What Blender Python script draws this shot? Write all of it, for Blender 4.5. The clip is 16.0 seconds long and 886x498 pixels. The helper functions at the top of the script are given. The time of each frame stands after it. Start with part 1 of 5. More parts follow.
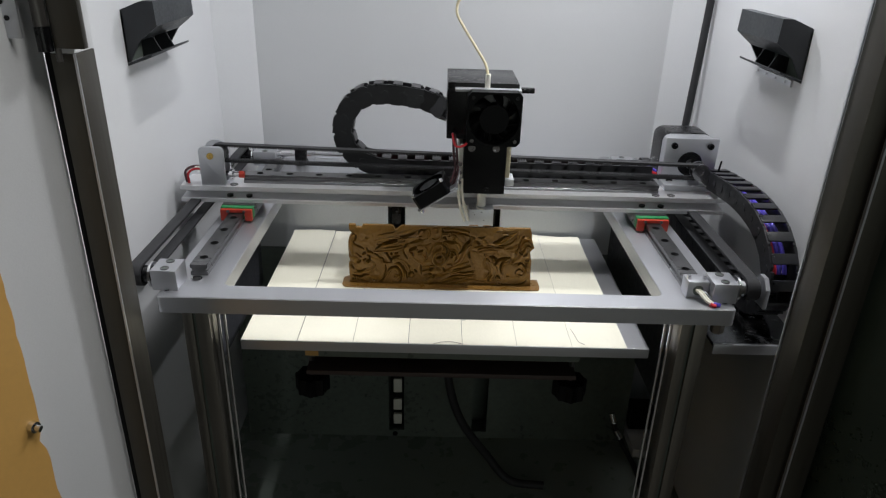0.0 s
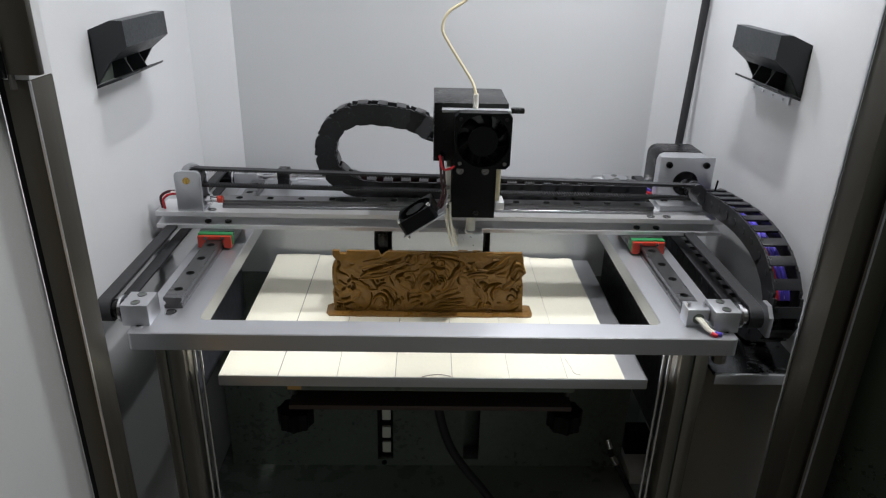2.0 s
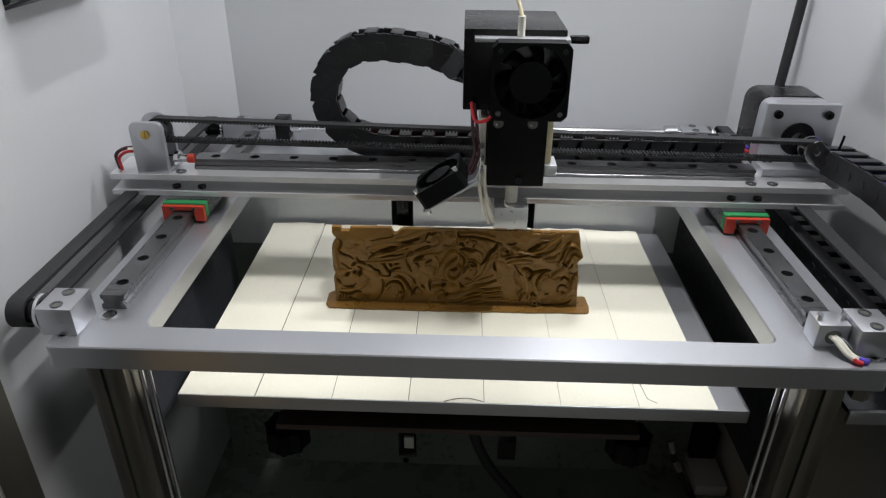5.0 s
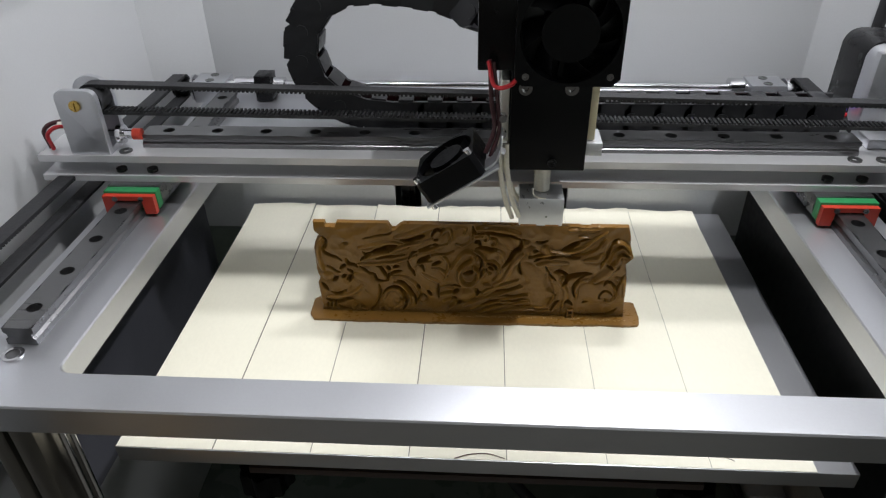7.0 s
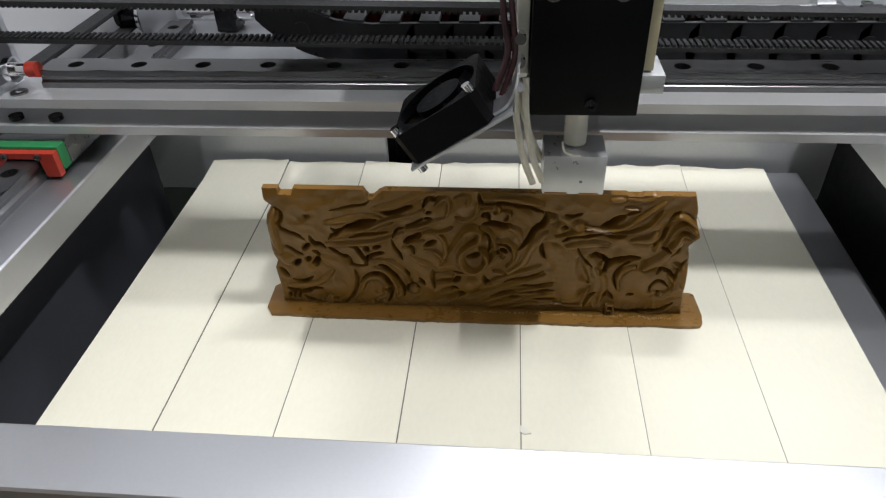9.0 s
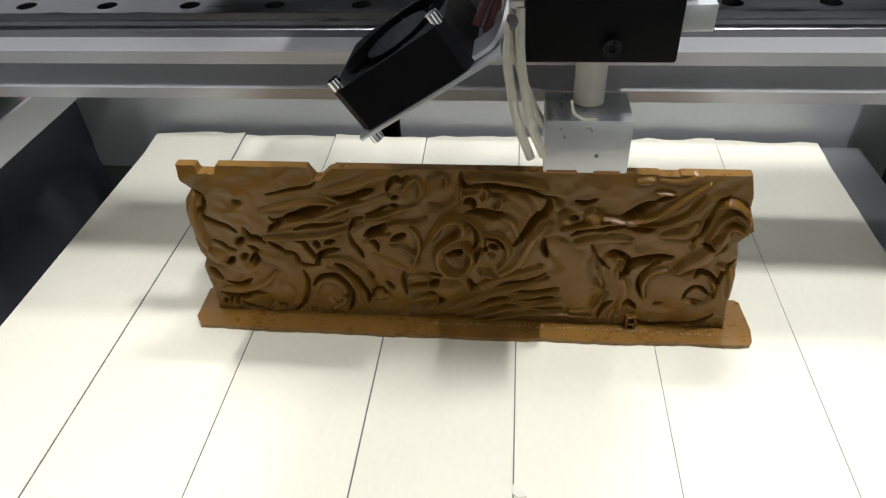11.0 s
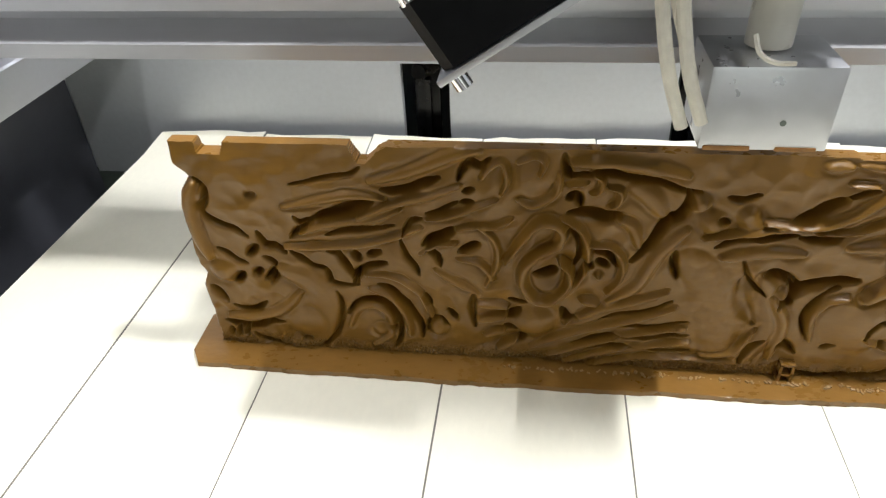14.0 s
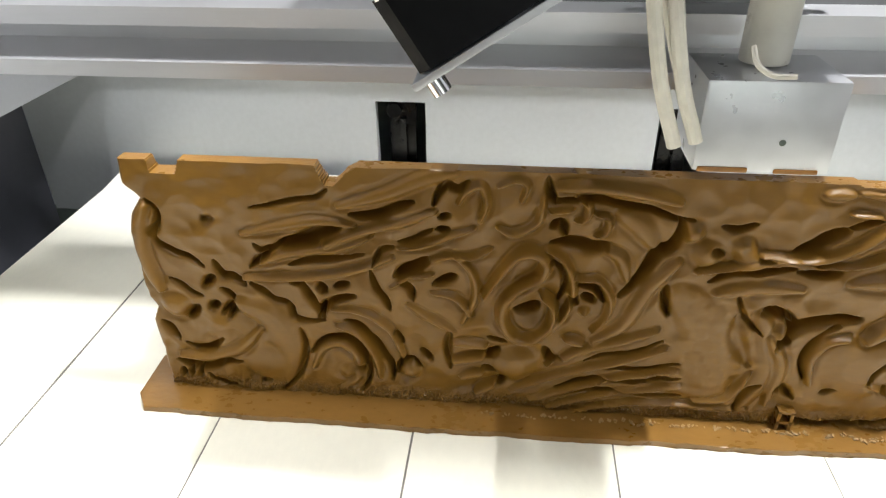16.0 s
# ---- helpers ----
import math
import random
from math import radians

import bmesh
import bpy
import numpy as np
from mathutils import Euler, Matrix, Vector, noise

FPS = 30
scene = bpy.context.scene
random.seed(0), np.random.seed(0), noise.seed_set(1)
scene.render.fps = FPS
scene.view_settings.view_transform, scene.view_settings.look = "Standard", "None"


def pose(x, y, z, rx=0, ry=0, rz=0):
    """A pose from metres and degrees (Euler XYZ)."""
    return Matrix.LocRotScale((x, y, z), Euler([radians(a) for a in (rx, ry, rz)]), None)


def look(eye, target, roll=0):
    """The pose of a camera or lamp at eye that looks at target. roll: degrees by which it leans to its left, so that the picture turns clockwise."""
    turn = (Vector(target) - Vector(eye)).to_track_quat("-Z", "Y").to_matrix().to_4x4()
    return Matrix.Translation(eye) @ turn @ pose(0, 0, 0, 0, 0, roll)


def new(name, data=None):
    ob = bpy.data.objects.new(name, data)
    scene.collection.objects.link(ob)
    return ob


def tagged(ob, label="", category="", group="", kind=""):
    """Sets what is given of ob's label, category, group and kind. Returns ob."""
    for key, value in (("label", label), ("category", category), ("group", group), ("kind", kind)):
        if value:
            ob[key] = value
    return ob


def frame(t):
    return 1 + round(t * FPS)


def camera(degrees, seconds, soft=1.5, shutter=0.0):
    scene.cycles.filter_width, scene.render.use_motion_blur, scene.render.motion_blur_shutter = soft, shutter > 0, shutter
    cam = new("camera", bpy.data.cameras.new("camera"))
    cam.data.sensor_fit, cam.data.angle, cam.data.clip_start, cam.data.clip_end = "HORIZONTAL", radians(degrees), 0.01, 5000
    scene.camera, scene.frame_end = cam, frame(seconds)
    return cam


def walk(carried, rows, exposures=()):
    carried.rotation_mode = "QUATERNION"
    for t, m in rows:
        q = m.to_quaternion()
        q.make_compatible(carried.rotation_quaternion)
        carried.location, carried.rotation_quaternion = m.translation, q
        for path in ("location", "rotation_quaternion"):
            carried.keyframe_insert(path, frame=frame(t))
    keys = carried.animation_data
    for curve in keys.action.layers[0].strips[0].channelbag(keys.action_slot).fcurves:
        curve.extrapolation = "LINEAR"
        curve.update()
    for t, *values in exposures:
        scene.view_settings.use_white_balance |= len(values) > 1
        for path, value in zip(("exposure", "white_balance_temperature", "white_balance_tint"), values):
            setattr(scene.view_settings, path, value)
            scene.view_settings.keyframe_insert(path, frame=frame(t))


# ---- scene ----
cam = camera(65.8, 16.0, 1.25)
PATH = [
    (0, (-0.0502, -0.5072, 0.2685), (-0.0438, -0.0528, 0.0600), 1.77),
    (0.5, (-0.0491, -0.4920, 0.2655), (-0.0445, -0.0374, 0.0572), 1.51),
    (1, (-0.0430, -0.4790, 0.2631), (-0.0350, -0.0240, 0.0559), 1.38),
    (1.5, (-0.0490, -0.4824, 0.2669), (-0.0428, -0.0250, 0.0651), 1.34),
    (2, (-0.0484, -0.4817, 0.2697), (-0.0350, -0.0240, 0.0688), 1.50),
    (2.5, (-0.0410, -0.4752, 0.2638), (-0.0369, -0.0182, 0.0611), 0.63),
    (3, (-0.0357, -0.4575, 0.2558), (-0.0383, -0.0055, 0.0421), 1.49),
    (3.5, (-0.0355, -0.4382, 0.2527), (-0.0422, 0.0114, 0.0341), 1.35),
    (4, (-0.0379, -0.4110, 0.2479), (-0.0454, 0.0361, 0.0242), 1.26),
    (6.5, (-0.0432, -0.2917, 0.2254), (-0.0690, 0.1314, -0.0398), -0.79),
    (7, (-0.0398, -0.2681, 0.2192), (-0.0680, 0.1488, -0.0554), -0.97),
    (7.5, (-0.0353, -0.2437, 0.2062), (-0.0657, 0.1657, -0.0792), -1.63),
    (8, (-0.0334, -0.2254, 0.1971), (-0.0656, 0.1803, -0.0934), -1.80),
    (8.5, (-0.0363, -0.2105, 0.1880), (-0.0756, 0.1898, -0.1089), -1.99),
    (9, (-0.0358, -0.1910, 0.1791), (-0.0785, 0.2040, -0.1245), -2.26),
    (9.5, (-0.0302, -0.1735, 0.1683), (-0.0735, 0.2153, -0.1431), -2.29),
    (12, (-0.0320, -0.1291, 0.1423), (-0.0847, 0.2561, -0.1721), -2.91),
    (12.5, (-0.0351, -0.1221, 0.1392), (-0.0869, 0.2655, -0.1724), -2.36),
    (13, (-0.0386, -0.1163, 0.1284), (-0.0915, 0.2752, -0.1780), -2.08),
    (13.5, (-0.0465, -0.1107, 0.1188), (-0.1065, 0.2843, -0.1818), -2.28),
    (14, (-0.0496, -0.1064, 0.1114), (-0.1120, 0.2946, -0.1808), -2.78),
    (14.5, (-0.0482, -0.1043, 0.1074), (-0.1071, 0.3009, -0.1795), -2.32),
    (15, (-0.0472, -0.1016, 0.1059), (-0.1015, 0.3088, -0.1746), -2.17),
    (15.5, (-0.0476, -0.1008, 0.1017), (-0.0988, 0.3141, -0.1726), -1.33),
    (16, (-0.0505, -0.1007, 0.1013), (-0.0964, 0.3257, -0.1557), -0.55),
]
walk(cam, [(t, look(eye, target, roll)) for t, eye, target, roll in PATH], [(0.0, -0.06), (2.0, 0.06), (3.0, 0.0), (4.0, -0.12), (7.0, -0.08), (9.5, -0.12), (12.0, 0.42), (13.0, 0.60), (16.0, 1.22)])

# ---- light ----
world = bpy.data.worlds.new("world")
scene.world = world
world.use_nodes = True
world.node_tree.nodes["Background"].inputs[0].default_value = (0.9, 0.95, 1.0, 1)
world.node_tree.nodes["Background"].inputs[1].default_value = 0.04


def area_lamp(name, place, size_x, size_y, watts, colour, spread=180):
    data = bpy.data.lights.new(name, "AREA")
    data.shape, data.size, data.size_y, data.energy, data.color = "RECTANGLE", size_x, size_y, watts, colour
    data.spread = radians(spread)
    ob = new(name, data)
    ob.matrix_world = place
    return ob


# LED lamps under the cabinet's roof, and a lamp in the dim room
area_lamp("led_east", pose(0.120, 0.0, 0.47, 0, 8, 0), 0.008, 0.05, 0.80, (0.985, 0.99, 1.0), 130)
area_lamp("led_west", pose(-0.149, 0.0, 0.47, 0, 18, 0), 0.004, 0.06, 0.29, (0.985, 0.99, 1.0), 125)
area_lamp("led_rear", pose(0.03, 0.170, 0.46, -8, 0, 0), 0.10, 0.025, 0.92, (0.96, 0.965, 1.0))
area_lamp("room_light", look((0.6, -0.40, 1.60), (-0.25, -0.25, 0.0)), 0.5, 0.5, 16.0, (1.0, 0.98, 0.94))
# unseen fill added behind the viewer to lift the dark front-facing surfaces
area_lamp("room_fill", look((0.4, -2.45, 0.2), (0.0, 0.0, -0.05)), 1.4, 1.0, 3.6, (0.93, 1.0, 0.94))

# ---- materials ----


def nodes_of(name):
    mat = bpy.data.materials.new(name)
    mat.use_nodes = True
    nt = mat.node_tree
    return mat, nt, nt.nodes["Principled BSDF"]


def material(name, colour, rough=0.5, metal=0.0, vary=0.12, grain=300.0, blotch=14.0, bump=0.0, stretch=(1, 1, 1), rough_vary=0.12, coat=0.0, piece=0.0, spec=0.5):
    """A surface with fine grain and wide blotches; stretch draws the grain out along an axis."""
    mat, nt, bs = nodes_of(name)
    n, l = nt.nodes, nt.links
    co = n.new("ShaderNodeTexCoord")
    mp = n.new("ShaderNodeMapping")
    mp.inputs["Scale"].default_value = stretch
    l.new(co.outputs["Object"], mp.inputs["Vector"])
    fine, wide = n.new("ShaderNodeTexNoise"), n.new("ShaderNodeTexNoise")
    fine.inputs["Scale"].default_value, fine.inputs["Detail"].default_value = grain, 5
    wide.inputs["Scale"].default_value, wide.inputs["Detail"].default_value = blotch, 4
    l.new(mp.outputs[0], fine.inputs["Vector"])
    l.new(co.outputs["Object"], wide.inputs["Vector"])
    mix = n.new("ShaderNodeMath")
    mix.operation = "ADD"
    l.new(fine.outputs["Fac"], mix.inputs[0])
    l.new(wide.outputs["Fac"], mix.inputs[1])
    ramp = n.new("ShaderNodeMapRange")
    ramp.inputs["From Min"].default_value, ramp.inputs["From Max"].default_value = 0.65, 1.35
    ramp.inputs["To Min"].default_value, ramp.inputs["To Max"].default_value = 1 - vary, 1 + vary
    l.new(mix.outputs[0], ramp.inputs["Value"])
    last = ramp.outputs[0]
    if piece:
        info, pr, mul = n.new("ShaderNodeObjectInfo"), n.new("ShaderNodeMapRange"), n.new("ShaderNodeMath")
        pr.inputs["To Min"].default_value, pr.inputs["To Max"].default_value = 1 - piece, 1 + piece
        mul.operation = "MULTIPLY"
        l.new(info.outputs["Random"], pr.inputs["Value"])
        l.new(pr.outputs[0], mul.inputs[0])
        l.new(last, mul.inputs[1])
        last = mul.outputs[0]
    vm = n.new("ShaderNodeVectorMath")
    vm.operation = "SCALE"
    vm.inputs[0].default_value = colour
    l.new(last, vm.inputs["Scale"])
    l.new(vm.outputs[0], bs.inputs["Base Color"])
    rr = n.new("ShaderNodeMapRange")
    rr.inputs["From Min"].default_value, rr.inputs["From Max"].default_value = 0.65, 1.35
    rr.inputs["To Min"].default_value, rr.inputs["To Max"].default_value = max(0.03, rough - rough_vary), min(1, rough + rough_vary)
    l.new(mix.outputs[0], rr.inputs["Value"])
    l.new(rr.outputs[0], bs.inputs["Roughness"])
    bs.inputs["Metallic"].default_value = metal
    bs.inputs["Coat Weight"].default_value = coat
    bs.inputs["Specular IOR Level"].default_value = spec
    if bump:
        bp = n.new("ShaderNodeBump")
        bp.inputs["Strength"].default_value, bp.inputs["Distance"].default_value = bump, 0.0006
        l.new(fine.outputs["Fac"], bp.inputs["Height"])
        l.new(bp.outputs[0], bs.inputs["Normal"])
    return mat


WHITE_WALL = material("white_powder_coat", (0.55, 0.56, 0.575), 0.45, 0, 0.03, 900, 6, 0.12, rough_vary=0.06)
PANEL_GREY = material("grey_sheet_metal", (0.50, 0.52, 0.54), 0.38, 0.25, 0.06, 500, 8, 0.05)
ALU = material("anodised_aluminium", (0.55, 0.56, 0.59), 0.38, 0.9, 0.03, 900, 9, 0.03, rough_vary=0.035)
ALU_BRUSH = material("brushed_aluminium", (0.76, 0.76, 0.78), 0.33, 0.6, 0.015, 900, 10, 0.0, (0.2, 1, 1), rough_vary=0.015)
ALU_DARK = material("bronze_anodised_extrusion", (0.19, 0.178, 0.158), 0.36, 0.85, 0.08, 300, 12, 0.05, (1, 1, 0.03))
POST_BRONZE = material("dark_bronze_anodised_post", (0.076, 0.071, 0.060), 0.40, 0.7, 0.08, 300, 12, 0.05, (1, 1, 0.03))
STEEL = material("ground_rail_steel", (0.19, 0.19, 0.195), 0.3, 0.95, 0.05, 500, 20, 0.04, (0.08, 1, 1), rough_vary=0.05)
CHROME = material("polished_steel", (0.72, 0.72, 0.74), 0.12, 1.0, 0.05, 300, 30, 0, rough_vary=0.05)
BLACK_METAL = material("black_anodised_metal", (0.005, 0.005, 0.006), 0.26, 0.0, 0.1, 200, 20, 0.0, rough_vary=0.05, spec=0.3)
BLACK_PLASTIC = material("black_plastic", (0.0030, 0.0032, 0.0040), 0.42, 0, 0.3, 500, 40, 0.04, spec=0.12)
RUBBER = material("black_rubber_belt", (0.015, 0.0155, 0.018), 0.65, 0, 0.25, 600, 40, 0.2)
CHAIN = material("black_chain_nylon", (0.012, 0.0125, 0.015), 0.34, 0, 0.3, 300, 60, 0.1, piece=0.3, spec=0.5)
VENT_GREY = material("dark_grey_moulding", (0.016, 0.019, 0.023), 0.4, 0, 0.15, 500, 30, 0.1)
# dark tone for cavities and recesses, with their shade put into the colour
DARK = material("dark_cavity_shade", (0.105, 0.125, 0.108), 0.35, 0, 0.2, 200, 12, 0.05)
# two sheet colours with the shade under the frame put in
SHADE_SLATE = material("slate_shade_sheet", (0.085, 0.088, 0.105), 0.4, 0, 0.12, 200, 8, 0.03)
SHADE_BLACK = material("black_shade_sheet", (0.010, 0.0105, 0.0125), 0.4, 0, 0.15, 200, 8, 0.03)
FLOOR = material("grey_green_floor_paint", (0.19, 0.22, 0.195), 0.30, 0, 0.06, 60, 9, 0.0)
DARK_GREEN = material("dark_green_panel", (0.022, 0.031, 0.022), 0.35, 0, 0.2, 200, 6, 0.05)
TAPE = material("cream_masking_tape", (0.81, 0.785, 0.66), 0.6, 0, 0.03, 700, 28, 0.10, (1, 0.5, 1), piece=0.025)
RED = material("red_end_seal", (0.44, 0.038, 0.02), 0.4, 0, 0.1, 400, 60, 0.05)
GREEN = material("green_end_cap", (0.02, 0.20, 0.065), 0.4, 0, 0.1, 400, 60, 0.05)
BRASS = material("brass", (0.62, 0.42, 0.12), 0.3, 1, 0.12, 300, 50, 0.05)
WHITE_PLASTIC = material("white_ptfe", (0.78, 0.76, 0.68), 0.35, 0, 0.05, 300, 40, 0)
TUBE = material("cream_filament_tube", (0.70, 0.62, 0.42), 0.35, 0, 0.06, 300, 40, 0)
WIRE_RED = material("red_wire", (0.55, 0.02, 0.03), 0.4, 0, 0.08, 300, 40, 0)
WIRE_DARK = material("dark_wire", (0.06, 0.015, 0.02), 0.4, 0, 0.08, 300, 40, 0)
WIRE_BLUE = material("blue_violet_wire", (0.10, 0.07, 0.55), 0.4, 0, 0.08, 300, 40, 0)
WIRE_WHITE = material("white_sleeving", (0.72, 0.69, 0.60), 0.6, 0, 0.12, 500, 60, 0.2)
POST_DARK = material("dark_bronze_inner_rail", (0.10, 0.095, 0.09), 0.4, 0.6, 0.08, 300, 12, 0.05, (1, 1, 0.03))
TRAY = material("dark_polished_steel", (0.20, 0.21, 0.22), 0.22, 1.0, 0.06, 300, 20, 0.03)
RUST = material("rust_red_plate", (0.055, 0.038, 0.035), 0.45, 0.2, 0.2, 200, 20, 0.1)
CARVED = material("bronze_brown_print", (0.178, 0.087, 0.0115), 0.35, 0.0, 0.08, 900, 60, 0.06, (0.5, 1, 1.5), rough_vary=0.05, spec=0.34)
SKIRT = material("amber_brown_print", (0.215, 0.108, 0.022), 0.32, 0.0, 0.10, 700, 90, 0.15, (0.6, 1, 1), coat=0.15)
CRUMB = material("pale_amber_crumbs", (0.34, 0.22, 0.10), 0.4, 0.0, 0.15, 900, 90, 0.1)
SEAM = material("grey_tape_glue", (0.16, 0.15, 0.125), 0.6, 0, 0.2, 500, 60, 0.1)
FILM = material("brown_paper_film", (0.52, 0.30, 0.085), 0.6, 0, 0.06, 300, 10, 0.1)
FLAG = material("pale_flag_plastic", (0.75, 0.74, 0.66), 0.5, 0, 0.06, 300, 40, 0)
SCUFF = material("stained_aluminium_block", (0.55, 0.56, 0.58), 0.36, 0.6, 0.06, 300, 60, 0.03)
BURNT = material("burnt_amber_residue", (0.30, 0.13, 0.02), 0.4, 0, 0.3, 500, 200, 0.2)
ROOM = material("room_wall_paint", (0.26, 0.255, 0.24), 0.7, 0, 0.05, 60, 2, 0.05)

# ---- building helpers ----
ORIGIN = {}


def thing(name, at, label, category, group="", kind=""):
    ob = new(name)
    ob.location = at
    ob.empty_display_size = 0.02
    ORIGIN[ob.name] = Vector(at)
    return tagged(ob, label, category, group, kind)


def finish(bm, name, mat, smooth=True):
    bmesh.ops.recalc_face_normals(bm, faces=bm.faces[:])
    me = bpy.data.meshes.new(name)
    bm.to_mesh(me)
    bm.free()
    me.materials.append(mat)
    if smooth:
        for p in me.polygons:
            p.use_smooth = True
        me.set_sharp_from_angle(angle=radians(35))
    return me


def part(name, bm, mat, parent, label=""):
    """One mesh, drawn in world metres, as a part of a thing."""
    o = ORIGIN[parent.name]
    bm.transform(Matrix.Translation(-o))
    ob = new(name, finish(bm, name, mat))
    ob.parent = parent
    ORIGIN[ob.name] = o
    return tagged(ob, label)


def single(name, bm, mat, label="", category="", group="", kind=""):
    ob = new(name, finish(bm, name, mat))
    ORIGIN[ob.name] = Vector((0, 0, 0))
    return tagged(ob, label, category, group, kind)


def box(bm, x0, x1, y0, y1, z0, z1, r=0.0, m=None):
    made = bmesh.ops.create_cube(bm, size=1.0)["verts"]
    for v in made:
        v.co = Vector((x0 + (v.co.x + 0.5) * (x1 - x0), y0 + (v.co.y + 0.5) * (y1 - y0), z0 + (v.co.z + 0.5) * (z1 - z0)))
    if r:
        edges = {e for v in made for e in v.link_edges}
        out = bmesh.ops.bevel(bm, geom=list(edges), offset=r, segments=2, affect="EDGES", profile=0.6)
        made = list({v for f in out["faces"] for v in f.verts} | {v for v in made if v.is_valid})
    if m is not None:
        bmesh.ops.transform(bm, matrix=m, verts=made)
    return bm


def boxes(*args, r=0.0):
    bm = bmesh.new()
    for a in args:
        box(bm, *a, r=r)
    return bm


def rod(bm, a, b, r, n=20, r2=None):
    a, b = Vector(a), Vector(b)
    turn = (b - a).to_track_quat("Z", "Y").to_matrix().to_4x4()
    bmesh.ops.create_cone(bm, cap_ends=True, segments=n, radius1=r, radius2=r if r2 is None else r2, depth=(b - a).length, matrix=Matrix.Translation((a + b) / 2) @ turn)
    return bm


def ring(bm, c, axis, r0, r1, depth, n=24):
    """A washer or tube round the axis through c."""
    turn = Matrix.Translation(c) @ Vector(axis).to_track_quat("Z", "Y").to_matrix().to_4x4()
    rows = []
    for r, z in ((r0, -depth / 2), (r1, -depth / 2), (r1, depth / 2), (r0, depth / 2)):
        rows.append([bm.verts.new(turn @ Vector((r * math.cos(k * math.tau / n), r * math.sin(k * math.tau / n), z))) for k in range(n)])
    for i in range(4):
        for k in range(n):
            bm.faces.new((rows[i][k], rows[i][(k + 1) % n], rows[(i + 1) % 4][(k + 1) % n], rows[(i + 1) % 4][k]))
    return bm


def smooth_line(pts, steps=10):
    """Points along a Catmull-Rom curve through pts."""
    pts = [Vector(p) for p in pts]
    pts = [2 * pts[0] - pts[1], *pts, 2 * pts[-1] - pts[-2]]
    out = []
    for i in range(1, len(pts) - 2):
        a, b, c, d = pts[i - 1 : i + 3]
        for k in range(steps):
            t = k / steps
            out.append(0.5 * (2 * b + (c - a) * t + (2 * a - 5 * b + 4 * c - d) * t * t + (3 * b - a - 3 * c + d) * t**3))
    return out + [pts[-2]]


def hose(bm, pts, r, n=10, steps=10):
    """A round cable along a curve."""
    line = smooth_line(pts, steps)
    rows, up = [], Vector((0.3, 0.9, 0.2))
    for i, p in enumerate(line):
        way = (line[min(i + 1, len(line) - 1)] - line[max(i - 1, 0)]).normalized()
        side = way.cross(up).normalized()
        up = side.cross(way).normalized()
        rows.append([bm.verts.new(p + r * (math.cos(k * math.tau / n) * side + math.sin(k * math.tau / n) * up)) for k in range(n)])
    for a, b in zip(rows, rows[1:]):
        for k in range(n):
            bm.faces.new((a[k], a[(k + 1) % n], b[(k + 1) % n], b[k]))
    bm.faces.new(rows[0])
    bm.faces.new(rows[-1][::-1])
    return bm


def ribbon(bm, pts, wide_axis, width, thick, closed=False):
    """A flat belt along a line, of a width along an axis and a thickness across the line."""
    wide = Vector(wide_axis).normalized()
    line = [Vector(p) for p in pts]
    rows = []
    for i, p in enumerate(line):
        nx, pv = (line[(i + 1) % len(line)], line[i - 1]) if closed else (line[min(i + 1, len(line) - 1)], line[max(i - 1, 0)])
        side = (nx - pv).normalized().cross(wide)
        rows.append([bm.verts.new(p + a * wide * width / 2 + b * side * thick / 2) for a, b in ((-1, -1), (1, -1), (1, 1), (-1, 1))])
    for a, b in zip(rows, rows[1:] + rows[:1] if closed else rows[1:]):
        for k in range(4):
            bm.faces.new((a[k], a[(k + 1) % 4], b[(k + 1) % 4], b[k]))
    if not closed:
        bm.faces.new(rows[0])
        bm.faces.new(rows[-1][::-1])
    return bm


def prism(bm, outline, axis, a, b, r=0.0):
    """A closed outline of 2D points pushed along axis x, y or z from a to b."""
    def at(p, v):
        return {"x": (v, p[0], p[1]), "y": (p[0], v, p[1]), "z": (p[0], p[1], v)}[axis]
    lo, hi = [bm.verts.new(at(p, a)) for p in outline], [bm.verts.new(at(p, b)) for p in outline]
    n = len(outline)
    bm.faces.new(lo)
    bm.faces.new(hi[::-1])
    sides = [bm.faces.new((lo[k], lo[(k + 1) % n], hi[(k + 1) % n], hi[k])) for k in range(n)]
    if r:
        edges = [e for e in bm.edges if e.verts[0] in lo and e.verts[1] in lo or e.verts[0] in hi and e.verts[1] in hi]
        bmesh.ops.bevel(bm, geom=edges, offset=r, segments=2, affect="EDGES", profile=0.6)
    return bm


def bolt(parent, c, r, axis=(0, 0, 1), mat=None, height=0.0016, name="bolt"):
    """A socket head with its recess, standing on a face."""
    a = Vector(axis).normalized()
    bm = ring(bmesh.new(), Vector(c) + a * height / 2, axis, r * 0.48, r, height, 20)
    rod(bm, Vector(c) - a * 0.0002, Vector(c) + a * height * 0.35, r * 0.5, 6)
    return part(name, bm, mat or BLACK_METAL, parent)


